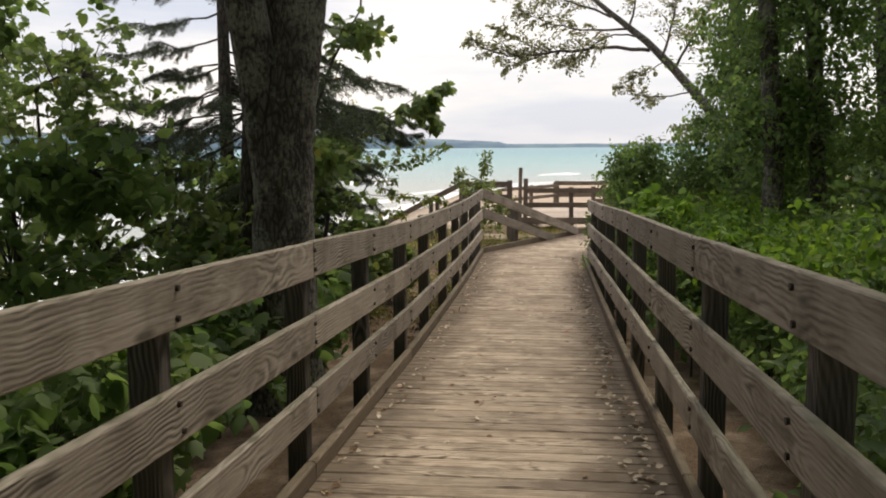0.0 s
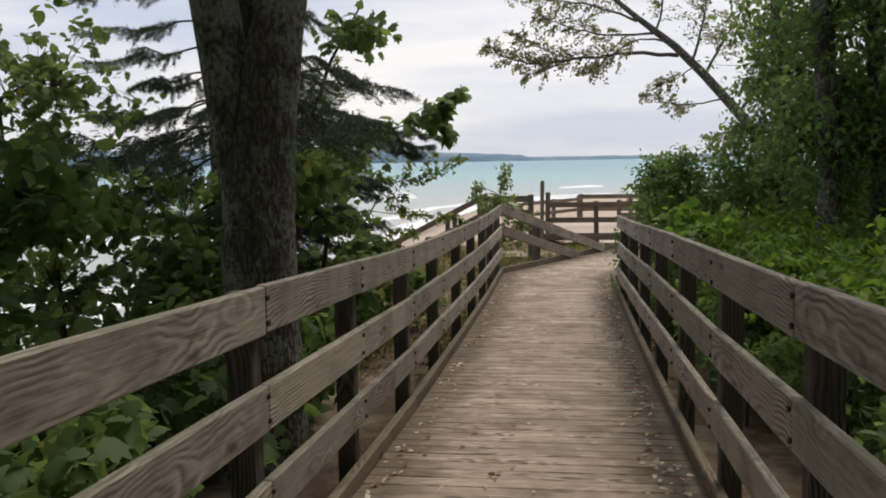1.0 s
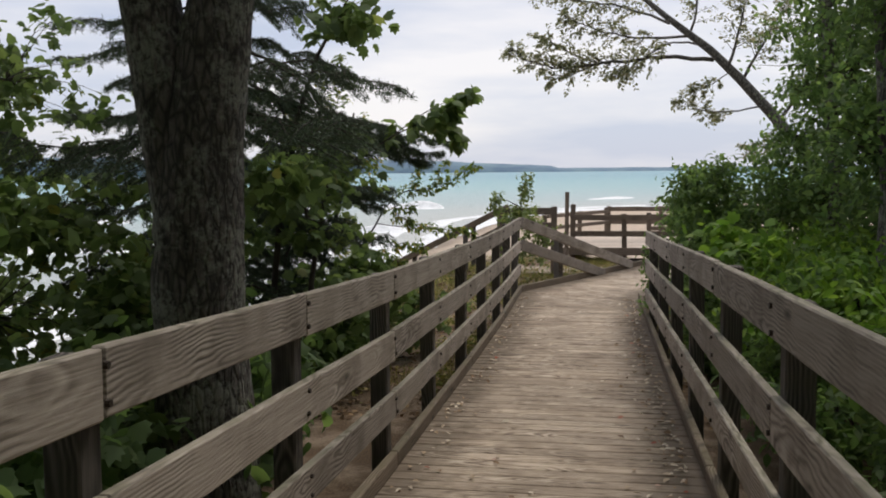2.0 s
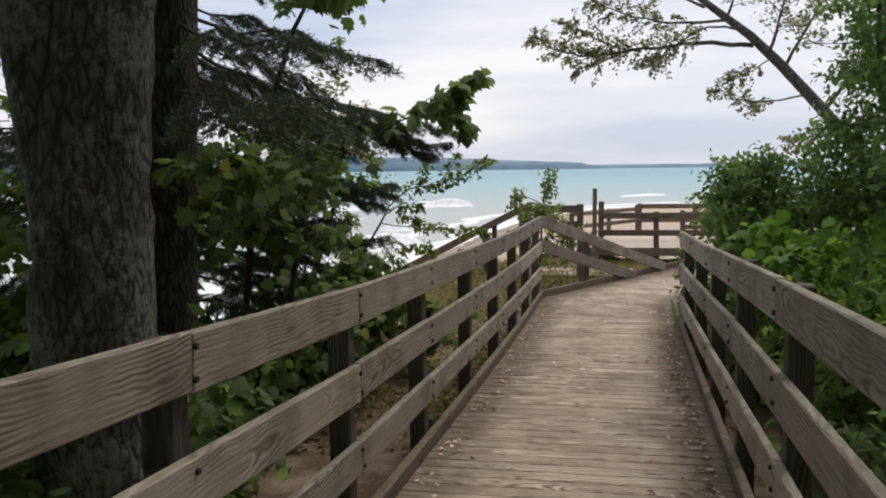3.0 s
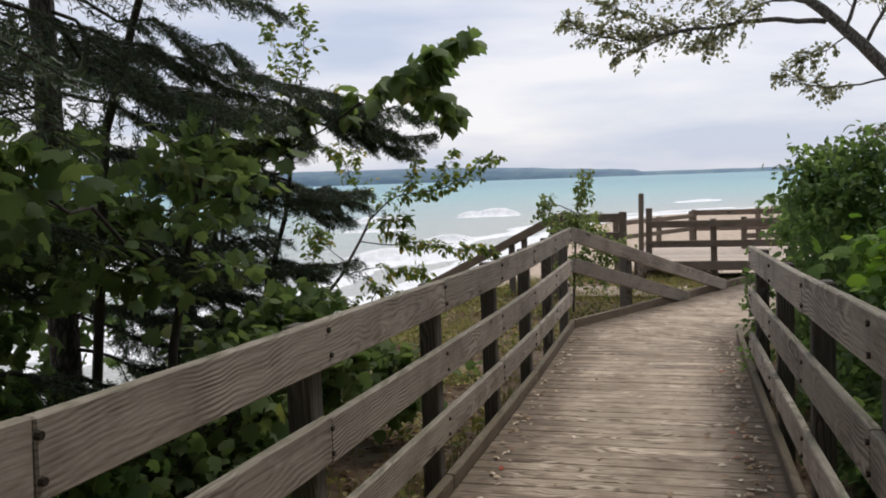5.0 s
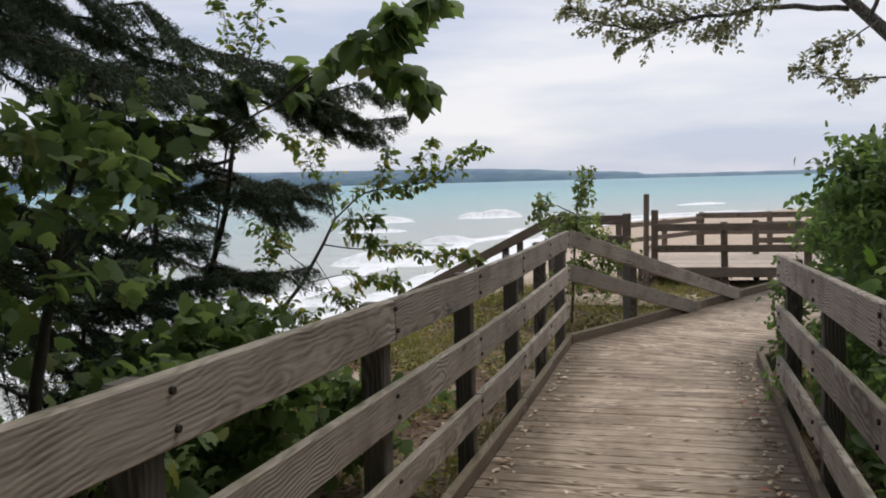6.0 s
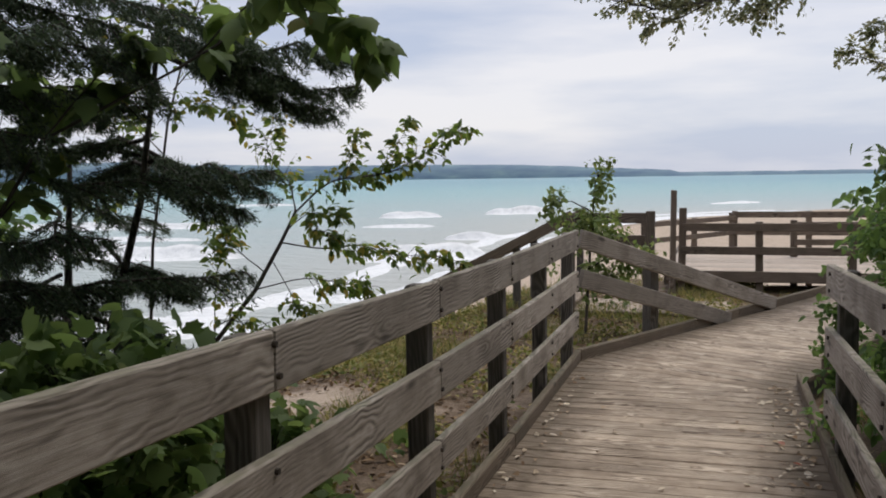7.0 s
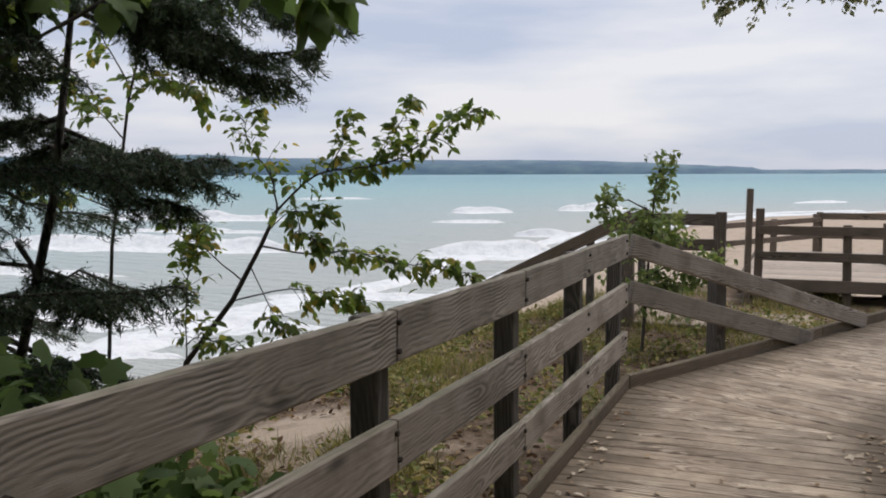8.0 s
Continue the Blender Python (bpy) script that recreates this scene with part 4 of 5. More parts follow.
stake = thing("stake", (-0.30, 21.0, -0.9), "thin dark wooden stake standing beside the platform", "stake")
upright("shaft", -0.30, 21.0, ground_z(-0.30, 21.0) - 0.25, 0.785, 0.085, 0.06, OLD, stake, plat_rng, 12, lean=(0.0, 0.6))

# ---------------------------------------------------------------- trees on the lake side
broadleaf("maple_tree", "old maple with a thick forked lichen-covered trunk", "tree",
          [(-1.57, 5.85, -1.1, 0.38), (-1.57, 5.84, -0.4, 0.265), (-1.575, 5.83, 0.2, 0.23), (-1.575, 5.82, 0.8, 0.22), (-1.55, 5.82, 1.3, 0.205), (-1.44, 5.80, 1.9, 0.165), (-1.36, 5.82, 2.4, 0.145), (-1.22, 5.9, 3.4, 0.125), (-1.0, 6.0, 5.2, 0.09)],
          [((-1.5, 6.8, 3.6), (1.2, 1.2, 0.7), 260), ((-2.6, 5.2, 3.4), (1.1, 1.2, 0.6), 220), ((-2.2, 4.0, 3.6), (1.2, 1.0, 0.6), 200), ((-2.4, 6.8, 4.3), (1.3, 1.2, 0.8), 220)],
          (MAPLE_LEAF, 0.125, 9, 0.20), MAPLE, BARK, 11, 0.05,
          stems=[[(-1.62, 5.80, 0.8, 0.13), (-1.68, 5.80, 1.5, 0.15), (-1.75, 5.79, 2.0, 0.145), (-1.83, 5.76, 2.6, 0.135), (-2.0, 5.7, 3.6, 0.11), (-2.15, 5.6, 5.0, 0.08)]])
limb_rng = random.Random(33)


def whorls(x, y, z0, z1, gap, reach0, reach1, skip=0.0):
    """Limbs all round a trunk, shorter towards the top."""
    out, z = [], z0
    while z < z1:
        t = (z - z0) / (z1 - z0)
        for k in range(5):
            if limb_rng.random() < skip:
                continue
            an = limb_rng.uniform(0, 2 * math.pi)
            r = (reach0 + (reach1 - reach0) * t) * limb_rng.uniform(0.65, 1.1)
            out.append(((x, y, z), (x + math.cos(an) * r, y + math.sin(an) * r, z - r * limb_rng.uniform(0.05, 0.3)), r * 0.33))
        z += gap * limb_rng.uniform(0.8, 1.2)
    return out


spruce("spruce_tree", "dark spruce with a stout trunk and drooping limbs", [(-2.42, 7.7, -1.3, 0.27), (-2.39, 7.7, 0.0, 0.22), (-2.33, 7.7, 1.2, 0.20), (-2.25, 7.7, 2.5, 0.185), (-2.1, 7.7, 7.0, 0.08)],
       whorls(-2.3, 7.7, 1.7, 5.6, 0.50, 1.5, 0.7, 0.48) + [((-2.25, 7.8, 2.0), (-1.7, 9.5, 1.5), 0.45), ((-2.4, 7.8, 1.5), (-3.8, 8.0, 1.0), 0.5), ((-2.4, 7.8, 0.8), (-3.6, 7.4, 0.4), 0.5), ((-2.4, 7.8, 0.5), (-2.0, 9.4, 0.0), 0.45), ((-2.4, 7.8, 1.1), (-3.3, 9.3, 0.6), 0.5), ((-2.4, 7.8, 0.3), (-3.5, 8.9, -0.2), 0.5), ((-2.4, 7.8, 1.2), (-1.9, 9.5, 0.75), 0.4)], 41, 0.032, 0.9)
spruce("spruce_tree", "slender dark spruce with long drooping needle-covered limbs", [(-3.55, 10.1, -1.6, 0.11), (-3.55, 10.1, 1.0, 0.09), (-3.55, 10.1, 6.5, 0.03)],
       whorls(-3.55, 10.1, -0.6, 4.6, 0.38, 1.45, 0.9, 0.48) + [
           *[((-3.5, 10.1, 0.35 + 0.24 * k), (-2.2 + 0.35 * ((k * 7) % 5) / 5 - 0.02 * k, 10.3 + 1.3 * ((k * 3) % 7) / 7, 0.12 + 0.215 * k), 0.42) for k in range(8)],
           *[((-3.6, 10.1, 1.1 + 0.3 * k), (-4.7 - 0.5 * ((k * 3) % 4) / 4, 9.6 + 0.9 * ((k * 5) % 7) / 7, 0.95 + 0.3 * k), 0.3) for k in range(8)],
           ((-3.5, 10.1, 2.2), (-2.05, 10.75, 1.62), 0.34), ((-3.5, 10.1, 2.3), (-2.2, 10.5, 1.85), 0.34), ((-3.5, 10.1, 2.1), (-2.5, 10.5, 1.75), 0.34),
           ((-3.5, 10.1, 2.45), (-1.9, 11.0, 1.75), 0.36), ((-3.5, 10.1, 2.0), (-2.0, 10.8, 1.45), 0.4), ((-3.5, 10.1, 2.7), (-2.1, 10.6, 2.25), 0.35), ((-3.5, 10.1, 3.2), (-2.0, 10.5, 2.75), 0.4),
           ((-3.5, 10.1, 0.9), (-2.5, 11.0, 0.5), 0.4), ((-3.5, 10.1, 0.4), (-2.7, 11.3, 0.0), 0.4), ((-3.5, 10.1, 1.2), (-2.6, 10.2, 0.85), 0.45), ((-3.5, 10.1, 0.1), (-2.4, 10.4, -0.2), 0.45)], 42, 0.031, 1.25)
spruce("young_spruce", "young spruce with two thick dark boughs over the bank", [(-3.05, 11.3, -1.5, 0.03), (-2.74, 11.3, 0.1, 0.022), (-2.48, 11.3, 0.9, 0.018), (-2.3, 11.3, 1.9, 0.010)],
       [((-2.40, 11.25, 1.84), (-1.20, 11.45, 1.55), 0.26), ((-2.35, 11.3, 1.74), (-1.34, 11.5, 1.47), 0.26), ((-2.35, 11.3, 1.66), (-1.52, 11.55, 1.36), 0.28), ((-2.5, 11.3, 1.85), (-1.75, 11.2, 1.62), 0.28), ((-2.35, 11.3, 1.74), (-1.6, 11.25, 1.50), 0.26),
        ((-2.75, 11.5, 1.26), (-1.97, 11.8, 1.06), 0.27), ((-2.75, 11.5, 1.18), (-1.99, 11.7, 0.95), 0.28), ((-2.7, 11.5, 1.08), (-2.1, 11.7, 0.85), 0.28), ((-2.8, 11.4, 0.7), (-2.2, 11.2, 0.45), 0.24), ((-2.7, 11.3, 0.5), (-3.4, 11.1, 0.35), 0.26), ((-2.8, 11.3, 0.3), (-2.1, 11.6, 0.1), 0.22), ((-2.8, 11.2, 0.75), (-3.3, 10.8, 0.6), 0.26), ((-2.4, 11.3, 1.25), (-3.2, 11.6, 1.18), 0.3), ((-2.4, 11.3, 1.12), (-3.1, 11.7, 0.98), 0.3), ((-2.9, 11.6, 1.2), (-2.2, 11.5, 1.0), 0.28), ((-2.4, 11.3, 1.4), (-3.0, 11.2, 1.35), 0.28)], 43, 0.028, 1.75)
spruce("young_spruce", "thin spruce with sparse lower limbs above the beach", [(-3.3, 11.6, -1.6, 0.035), (-3.2, 11.6, 0.5, 0.022), (-3.15, 11.6, 1.2, 0.012)],
       [((-3.25, 11.6, 0.12 * k - 0.35), (-3.25 + (1.05 - 0.04 * k) * math.cos(2.4 * k + 0.3), 11.6 + 0.8 * math.sin(2.4 * k + 0.3), 0.12 * k - 0.55), 0.34) for k in range(13)], 44, 0.028, 1.0)
broadleaf("maple_sapling", "young maple leafing out densely behind the railing", "tree",
          [(-2.1, 9.0, -1.3, 0.034), (-2.1, 9.1, 0.3, 0.026), (-2.0, 9.2, 1.0, 0.014), (-1.9, 9.3, 1.5, 0.006)],
          [((-1.75, 7.5, 1.22), (0.35, 0.5, 0.28), 26), ((-2.15, 8.9, 0.9), (0.6, 0.75, 0.55), 40), ((-1.85, 9.0, 1.25), (0.35, 0.45, 0.25), 12), ((-1.95, 9.5, 0.1), (0.5, 0.6, 0.35), 38), ((-1.9, 10.2, 0.25), (0.3, 0.4, 0.3), 24), ((-1.6, 11.0, -0.25), (0.4, 0.5, 0.28), 36), ((-1.75, 10.5, 0.12), (0.25, 0.35, 0.2), 24), ((-2.1, 10.9, 0.15), (0.3, 0.3, 0.2), 14), ((-2.55, 10.7, -0.05), (0.5, 0.45, 0.3), 34), ((-3.0, 11.2, -0.1), (0.5, 0.5, 0.3), 40),
           ((-2.6, 6.9, 0.4), (0.45, 0.5, 0.6), 80)],
          (MAPLE_LEAF, 0.105, 9, 0.19), MAPLE, TWIG_BARK, 51, 0.014)
bough_tree("maple_sapling", "thin maple holding a bough of big leaves out over the railing", "tree",
           [(-2.9, 10.1, -1.4, 0.016), (-2.75, 10.25, 0.4, 0.011), (-2.45, 10.6, 1.2, 0.008), (-1.95, 10.85, 1.5, 0.006)],
           [([(-1.95, 10.85, 1.5), (-1.75, 11.0, 1.66), (-1.43, 11.0, 1.88), (-1.12, 11.0, 2.0), (-0.98, 10.95, 2.05)], 0.008, 0.12, 0.17),
            ([(-1.75, 11.0, 1.66), (-1.4, 11.05, 1.76), (-1.25, 11.1, 1.70), (-1.14, 11.15, 1.62)], 0.006, 0.15, 0.15),
            ([(-1.85, 10.9, 1.58), (-1.5, 10.7, 1.72), (-1.25, 10.6, 1.80), (-1.08, 10.6, 1.9)], 0.006, 0.3, 0.14),
            ([(-2.45, 10.6, 1.2), (-2.3, 10.8, 1.5), (-2.1, 10.8, 1.62)], 0.006, 0.2, 0.18),
            ([(-2.6, 10.4, 0.8), (-2.55, 10.7, 1.1), (-2.5, 10.8, 1.4)], 0.006, 0.2, 0.22), ([(-2.6, 10.4, 0.9), (-2.8, 10.7, 1.2), (-2.85, 10.9, 1.55)], 0.006, 0.1, 0.22)],
           (BROAD_LEAF, 0.135, 5, 16, 0.75), MAPLE, TWIG_BARK, 55)
# its upper leaf blob is out of view, added to shade the railing below
broadleaf("maple_sapling", "tall thin maple sapling among the spruce limbs, its unseen top added for shade", "tree", [(-2.5, 8.8, -1.3, 0.03), (-2.2, 8.8, 1.4, 0.024), (-1.9, 8.8, 2.2, 0.016), (-1.6, 8.8, 2.7, 0.008)],
          [((-1.6, 8.7, 2.45), (0.35, 0.4, 0.2), 20), ((-1.7, 9.9, 3.5), (0.9, 1.0, 0.3), 80)], (MAPLE_LEAF, 0.118, 9, 0.17), MAPLE, TWIG_BARK, 54, 0.012)
bough_tree("birch_sapling", "slender birch sapling with small yellowing leaves", "tree",
           [(-3.05, 12.7, -1.4, 0.024), (-2.95, 12.7, -0.1, 0.019), (-2.62, 12.7, 0.28, 0.015), (-2.42, 12.7, 0.6, 0.012), (-2.31, 12.7, 0.8, 0.010)],
           [([(-2.31, 12.7, 0.8), (-2.06, 12.7, 0.99), (-1.8, 12.7, 1.03), (-1.56, 12.7, 1.08), (-1.35, 12.7, 1.2), (-1.16, 12.7, 1.31)], 0.008, 0.1, 0.17),
            ([(-1.75, 12.7, 1.03), (-1.62, 12.75, 1.2), (-1.52, 12.75, 1.38)], 0.004, 0.3, 0.1),
            ([(-2.42, 12.7, 0.6), (-2.13, 12.75, 0.56), (-1.9, 12.8, 0.58), (-1.66, 12.8, 0.52), (-1.4, 12.8, 0.52), (-1.2, 12.8, 0.47)], 0.006, 0.2, 0.15),
            ([(-2.62, 12.7, 0.28), (-2.3, 12.8, 0.35), (-2.05, 12.85, 0.32), (-1.86, 12.85, 0.3)], 0.005, 0.3, 0.16),
            ([(-2.35, 12.7, 0.7), (-2.15, 12.6, 0.8), (-1.95, 12.6, 0.78)], 0.004, 0.3, 0.15),
            ([(-2.31, 12.7, 0.8), (-2.35, 12.7, 1.0), (-2.5, 12.7, 1.2), (-2.45, 12.7, 1.4)], 0.006, 0.15, 0.2),
            ([(-2.95, 12.7, -0.1), (-2.85, 12.6, 0.4), (-2.75, 12.6, 0.7)], 0.005, 0.3, 0.2),
            ([(-2.95, 12.7, 0.0), (-2.7, 12.5, 0.1), (-2.45, 12.5, 0.05)], 0.005, 0.3, 0.2),
            ([(-2.55, 12.7, 0.4), (-2.75, 12.6, 0.6), (-2.9, 12.6, 0.75)], 0.005, 0.3, 0.2),
            ([(-2.2, 12.7, 0.88), (-2.1, 12.6, 0.7), (-1.95, 12.5, 0.66)], 0.004, 0.2, 0.14),
            ([(-2.5, 12.7, 0.5), (-2.25, 12.6, 0.2), (-2.1, 12.6, 0.1)], 0.004, 0.3, 0.16),
            ([(-2.0, 12.7, 1.0), (-1.9, 12.7, 1.15), (-1.85, 12.7, 1.3)], 0.004, 0.2, 0.12)],
           (OVAL_LEAF, 0.064, 5, 56, 0.7), BIRCH, TWIG_BARK, 52)
bough_tree("birch_sapling", "taller birch sapling with pale yellow-green leaves", "tree",
           [(-3.35, 12.4, -1.4, 0.014), (-3.2, 12.4, 0.6, 0.010), (-3.05, 12.4, 1.4, 0.008), (-2.85, 12.4, 2.0, 0.005)],
           [([(-2.85, 12.4, 2.0), (-2.75, 12.4, 2.3), (-2.78, 12.4, 2.65)], 0.005, 0.0, 0.22), ([(-3.0, 12.4, 1.6), (-2.75, 12.4, 1.8), (-2.5, 12.4, 1.88)], 0.005, 0.15, 0.24), ([(-3.05, 12.4, 1.4), (-2.75, 12.3, 1.5), (-2.4, 12.2, 1.4)], 0.005, 0.2, 0.22),
            ([(-3.05, 12.4, 1.5), (-3.25, 12.4, 1.8), (-3.4, 12.4, 2.0)], 0.005, 0.2, 0.24), ([(-3.1, 12.4, 1.2), (-3.4, 12.5, 1.4), (-3.6, 12.5, 1.5)], 0.005, 0.2, 0.24), ([(-3.15, 12.4, 0.8), (-3.4, 12.3, 0.9), (-3.6, 12.3, 0.9)], 0.005, 0.2, 0.24), ([(-2.9, 12.4, 1.85), (-3.0, 12.4, 2.2), (-3.05, 12.4, 2.5)], 0.004, 0.1, 0.22)],
           (OVAL_LEAF, 0.066, 6, 46, 0.6), BIRCH, TWIG_BARK, 56)
broadleaf("beech_sapling", "leafy shrub with toothed leaves by the corner post", "shrub",
          [(-1.05, 17.0, -1.2, 0.02), (-1.0, 17.1, 0.0, 0.015), (-0.95, 17.2, 0.9, 0.006)],
          [((-0.95, 17.1, 0.42), (0.46, 0.35, 0.32), 100), ((-0.90, 17.2, 0.95), (0.11, 0.14, 0.34), 30), ((-1.38, 17.1, 0.72), (0.11, 0.12, 0.25), 22), ((-0.85, 17.1, -0.1), (0.5, 0.35, 0.4), 70), ((-0.5, 17.3, 0.1), (0.3, 0.3, 0.25), 36)],
          (OVAL_LEAF, 0.08, 7, 0.10), SHRUBLEAF, TWIG_BARK, 53, 0.010)
# leafy understorey between boardwalk and beach
for i, (x, y, zc1, rr, n) in enumerate([
    (-2.9, 2.6, 1.1, (0.9, 1.1, 1.2), 330), (-4.4, 4.6, 1.7, (1.2, 1.2, 1.6), 420), (-3.0, 4.7, 0.5, (0.8, 0.9, 0.9), 260), (-4.9, 8.2, 1.0, (1.1, 1.3, 1.5), 330), (-5.4, 3.0, 2.2, (1.4, 1.3, 1.8), 380),
    (-3.7, 7.0, 0.3, (0.9, 1.0, 0.9), 260), (-6.4, 6.6, 1.8, (1.4, 1.5, 1.9), 340), (-2.4, 1.0, 1.0, (0.8, 0.9, 1.2), 260), (-4.2, 0.8, 2.4, (1.4, 1.2, 1.6), 300), (-6.8, 9.8, 1.2, (1.3, 1.4, 1.8), 260),
    (-4.6, 6.4, 3.0, (1.4, 1.3, 0.9), 300), (-3.3, 3.4, 2.6, (1.0, 1.0, 0.9), 240), (-4.6, 11.4, 0.2, (0.9, 1.0, 0.9), 150), (-3.3, 8.9, 0.3, (0.6, 0.6, 0.9), 250), (-5.6, 7.4, 2.6, (1.0, 0.9, 1.0), 300), (-4.0, 3.4, 2.9, (0.9, 0.8, 0.7), 300), (-2.6, 6.6, -0.2, (0.5, 0.5, 0.6), 160)]):
    g = ground_z(x, y) - 0.1
    broadleaf("understorey_tree", "leafy young broadleaf tree on the wooded bank", "tree", [(x, y, g, 0.045), (x + 0.1, y, (g + zc1) / 2, 0.035), (x, y + 0.1, zc1 + rr[2] * 0.6, 0.012)],
              [((x, y, zc1), rr, int(n * 0.36)), ((x + 0.4, y + 0.3, zc1 + rr[2] * 0.7), (rr[0] * 0.7, rr[1] * 0.7, rr[2] * 0.4), n // 5)], (MAPLE_LEAF if i % 3 == 0 else BROAD_LEAF, 0.10, 10, 0.17), MAPLE if i % 2 else DARKLEAF, TWIG_BARK, 60 + i, 0.02, "bank trees")
for i in range(44):
    y = -1.2 + 0.28 * i + 0.2 * limb_rng.random()
    x = -1.35 - (1.5 * limb_rng.random() if y < 9 else 0.6 * limb_rng.random() + 0.4)
    g = ground_z(x, y) - 0.05
    tall = min(deck_z(y) + 0.30, g + 0.62) if y < 8.5 else g + 0.35
    broadleaf("low_shrub", "low leafy shrub growing against the boardwalk", "shrub", [(x, y, g, 0.014), (x, y + 0.05, g + 0.6, 0.008)],
              [((x, y, tall), (0.5, 0.5, 0.45 if y < 8.5 else 0.25), 60 if y < 8.5 else 24)], (MAPLE_LEAF if i % 3 == 1 else BROAD_LEAF, 0.11, 8, 0.15), DARKLEAF if i % 4 else MAPLE, TWIG_BARK, 90 + i, 0.008, "lakeside shrubs")

# ---------------------------------------------------------------- trees on the land side
for i, (x, y, r, zc1) in enumerate([(2.74, 9.7, 0.11, 2.9), (3.27, 9.9, 0.09, 3.2), (4.3, 7.6, 0.10, 2.6), (3.7, 5.6, 0.09, 2.6), (4.6, 11.6, 0.10, 2.8), (5.6, 9.0, 0.10, 2.4), (3.0, 12.6, 0.07, 2.4), (6.2, 12.6, 0.1, 2.6)]):
    broadleaf("oak_tree", "dark-leaved tree behind the boardwalk shrubs", "tree", [(x, y, -1.0, r * 1.25), (x + 0.05, y, 1.0, r), (x - 0.1, y, 3.0, r * 0.8), (x, y + 0.2, 6.0, r * 0.35)],
              [((x + 0.15, y, zc1), (1.0, 1.1, 1.2), 340), ((x + 0.1, y + 0.2, zc1 - 1.5), (0.8, 0.9, 0.7), 170), ((x + 0.2, y, zc1 + 1.6), (1.2, 1.2, 0.9), 260)],
              (OVAL_LEAF, 0.085, 10, 0.19), DARKLEAF, BARK, 120 + i, 0.03, "land-side trees")
def at20(pts, y0=20.5, sway=0.25):
    """A bough of the leaning aspen from its run across and up."""
    return [(x, y0 + sway * math.sin(1.7 * i + x), z) for i, (x, z) in enumerate(pts)]


bough_tree("aspen_tree", "leaning aspen with sparse pale leaves against the sky", "tree",
           [(5.6, 20.6, -1.2, 0.15), (4.72, 20.5, 1.19, 0.125), (3.75, 20.5, 2.36, 0.105), (3.15, 20.5, 3.05, 0.095), (2.58, 20.5, 3.62, 0.08), (1.69, 20.5, 4.33, 0.06), (0.8, 20.5, 5.1, 0.035)],
           [(at20([(2.65, 3.45), (1.7, 3.52), (1.05, 3.45), (0.2, 3.38), (-0.45, 3.35), (-1.0, 3.52), (-1.42, 3.78)]), 0.045, 0.30, 0.55),
            (at20([(2.4, 3.75), (1.8, 3.75), (1.2, 3.45), (0.75, 3.1)], 20.3), 0.025, 0.35, 0.5),
            (at20([(0.6, 3.42), (0.0, 3.6), (-0.5, 3.85), (-0.8, 4.0)], 20.6), 0.02, 0.1, 0.5),
            (at20([(0.3, 3.4), (-0.2, 3.2), (-0.6, 3.1)], 20.2), 0.016, 0.1, 0.4),
            (at20([(3.6, 2.5), (2.95, 2.38), (2.45, 2.42), (2.0, 2.62)]), 0.02, 0.3, 0.42),
            (at20([(3.0, 3.2), (2.6, 2.95), (2.25, 2.75)], 20.3), 0.016, 0.35, 0.4),
            (at20([(2.2, 3.95), (1.1, 3.95), (0.3, 4.1), (-0.3, 4.35)]), 0.03, 0.2, 0.5),
            (at20([(1.8, 4.25), (0.9, 4.6), (-0.1, 4.75), (-0.9, 4.95)], 20.7), 0.03, 0.15, 0.6),
            (at20([(1.0, 4.95), (0.3, 5.4), (-0.5, 5.6)], 20.4), 0.03, 0.0, 0.6),
            (at20([(3.2, 3.0), (3.5, 3.6), (3.9, 4.2), (4.2, 4.8)], 20.7), 0.035, 0.2, 0.6),
            (at20([(3.9, 2.2), (4.5, 3.0), (5.1, 3.7), (5.6, 4.2)], 20.6), 0.04, 0.15, 0.65),
            (at20([(2.9, 3.3), (3.1, 4.1), (3.2, 5.0)], 20.3), 0.035, 0.2, 0.6),
            (at20([(2.2, 3.95), (2.3, 4.6), (2.4, 5.3)], 20.6), 0.03, 0.2, 0.6),
            (at20([(4.2, 1.8), (3.7, 1.75), (3.3, 1.65)], 20.3), 0.016, 0.2, 0.4)],
           (SMALL_LEAF, 0.085, 20, 23, 0.25), ASPEN, ASPEN_BARK, 140)
broadleaf("oak_tree", "dark oak crown standing behind the leafy bush", "tree", [(3.5, 13.6, -1.0, 0.07), (3.3, 13.5, 1.0, 0.055), (3.05, 13.4, 2.2, 0.04), (3.0, 13.4, 3.6, 0.015)],
          [((2.95, 13.3, 2.2), (0.55, 0.6, 0.5), 80), ((2.8, 13.2, 1.6), (0.5, 0.6, 0.35), 60), ((3.1, 13.4, 2.9), (0.7, 0.7, 0.5), 100), ((3.4, 13.4, 3.7), (0.8, 0.7, 0.6), 100)],
          (OVAL_LEAF, 0.085, 10, 0.17), DARKLEAF, BARK, 143, 0.02, "land-side trees")
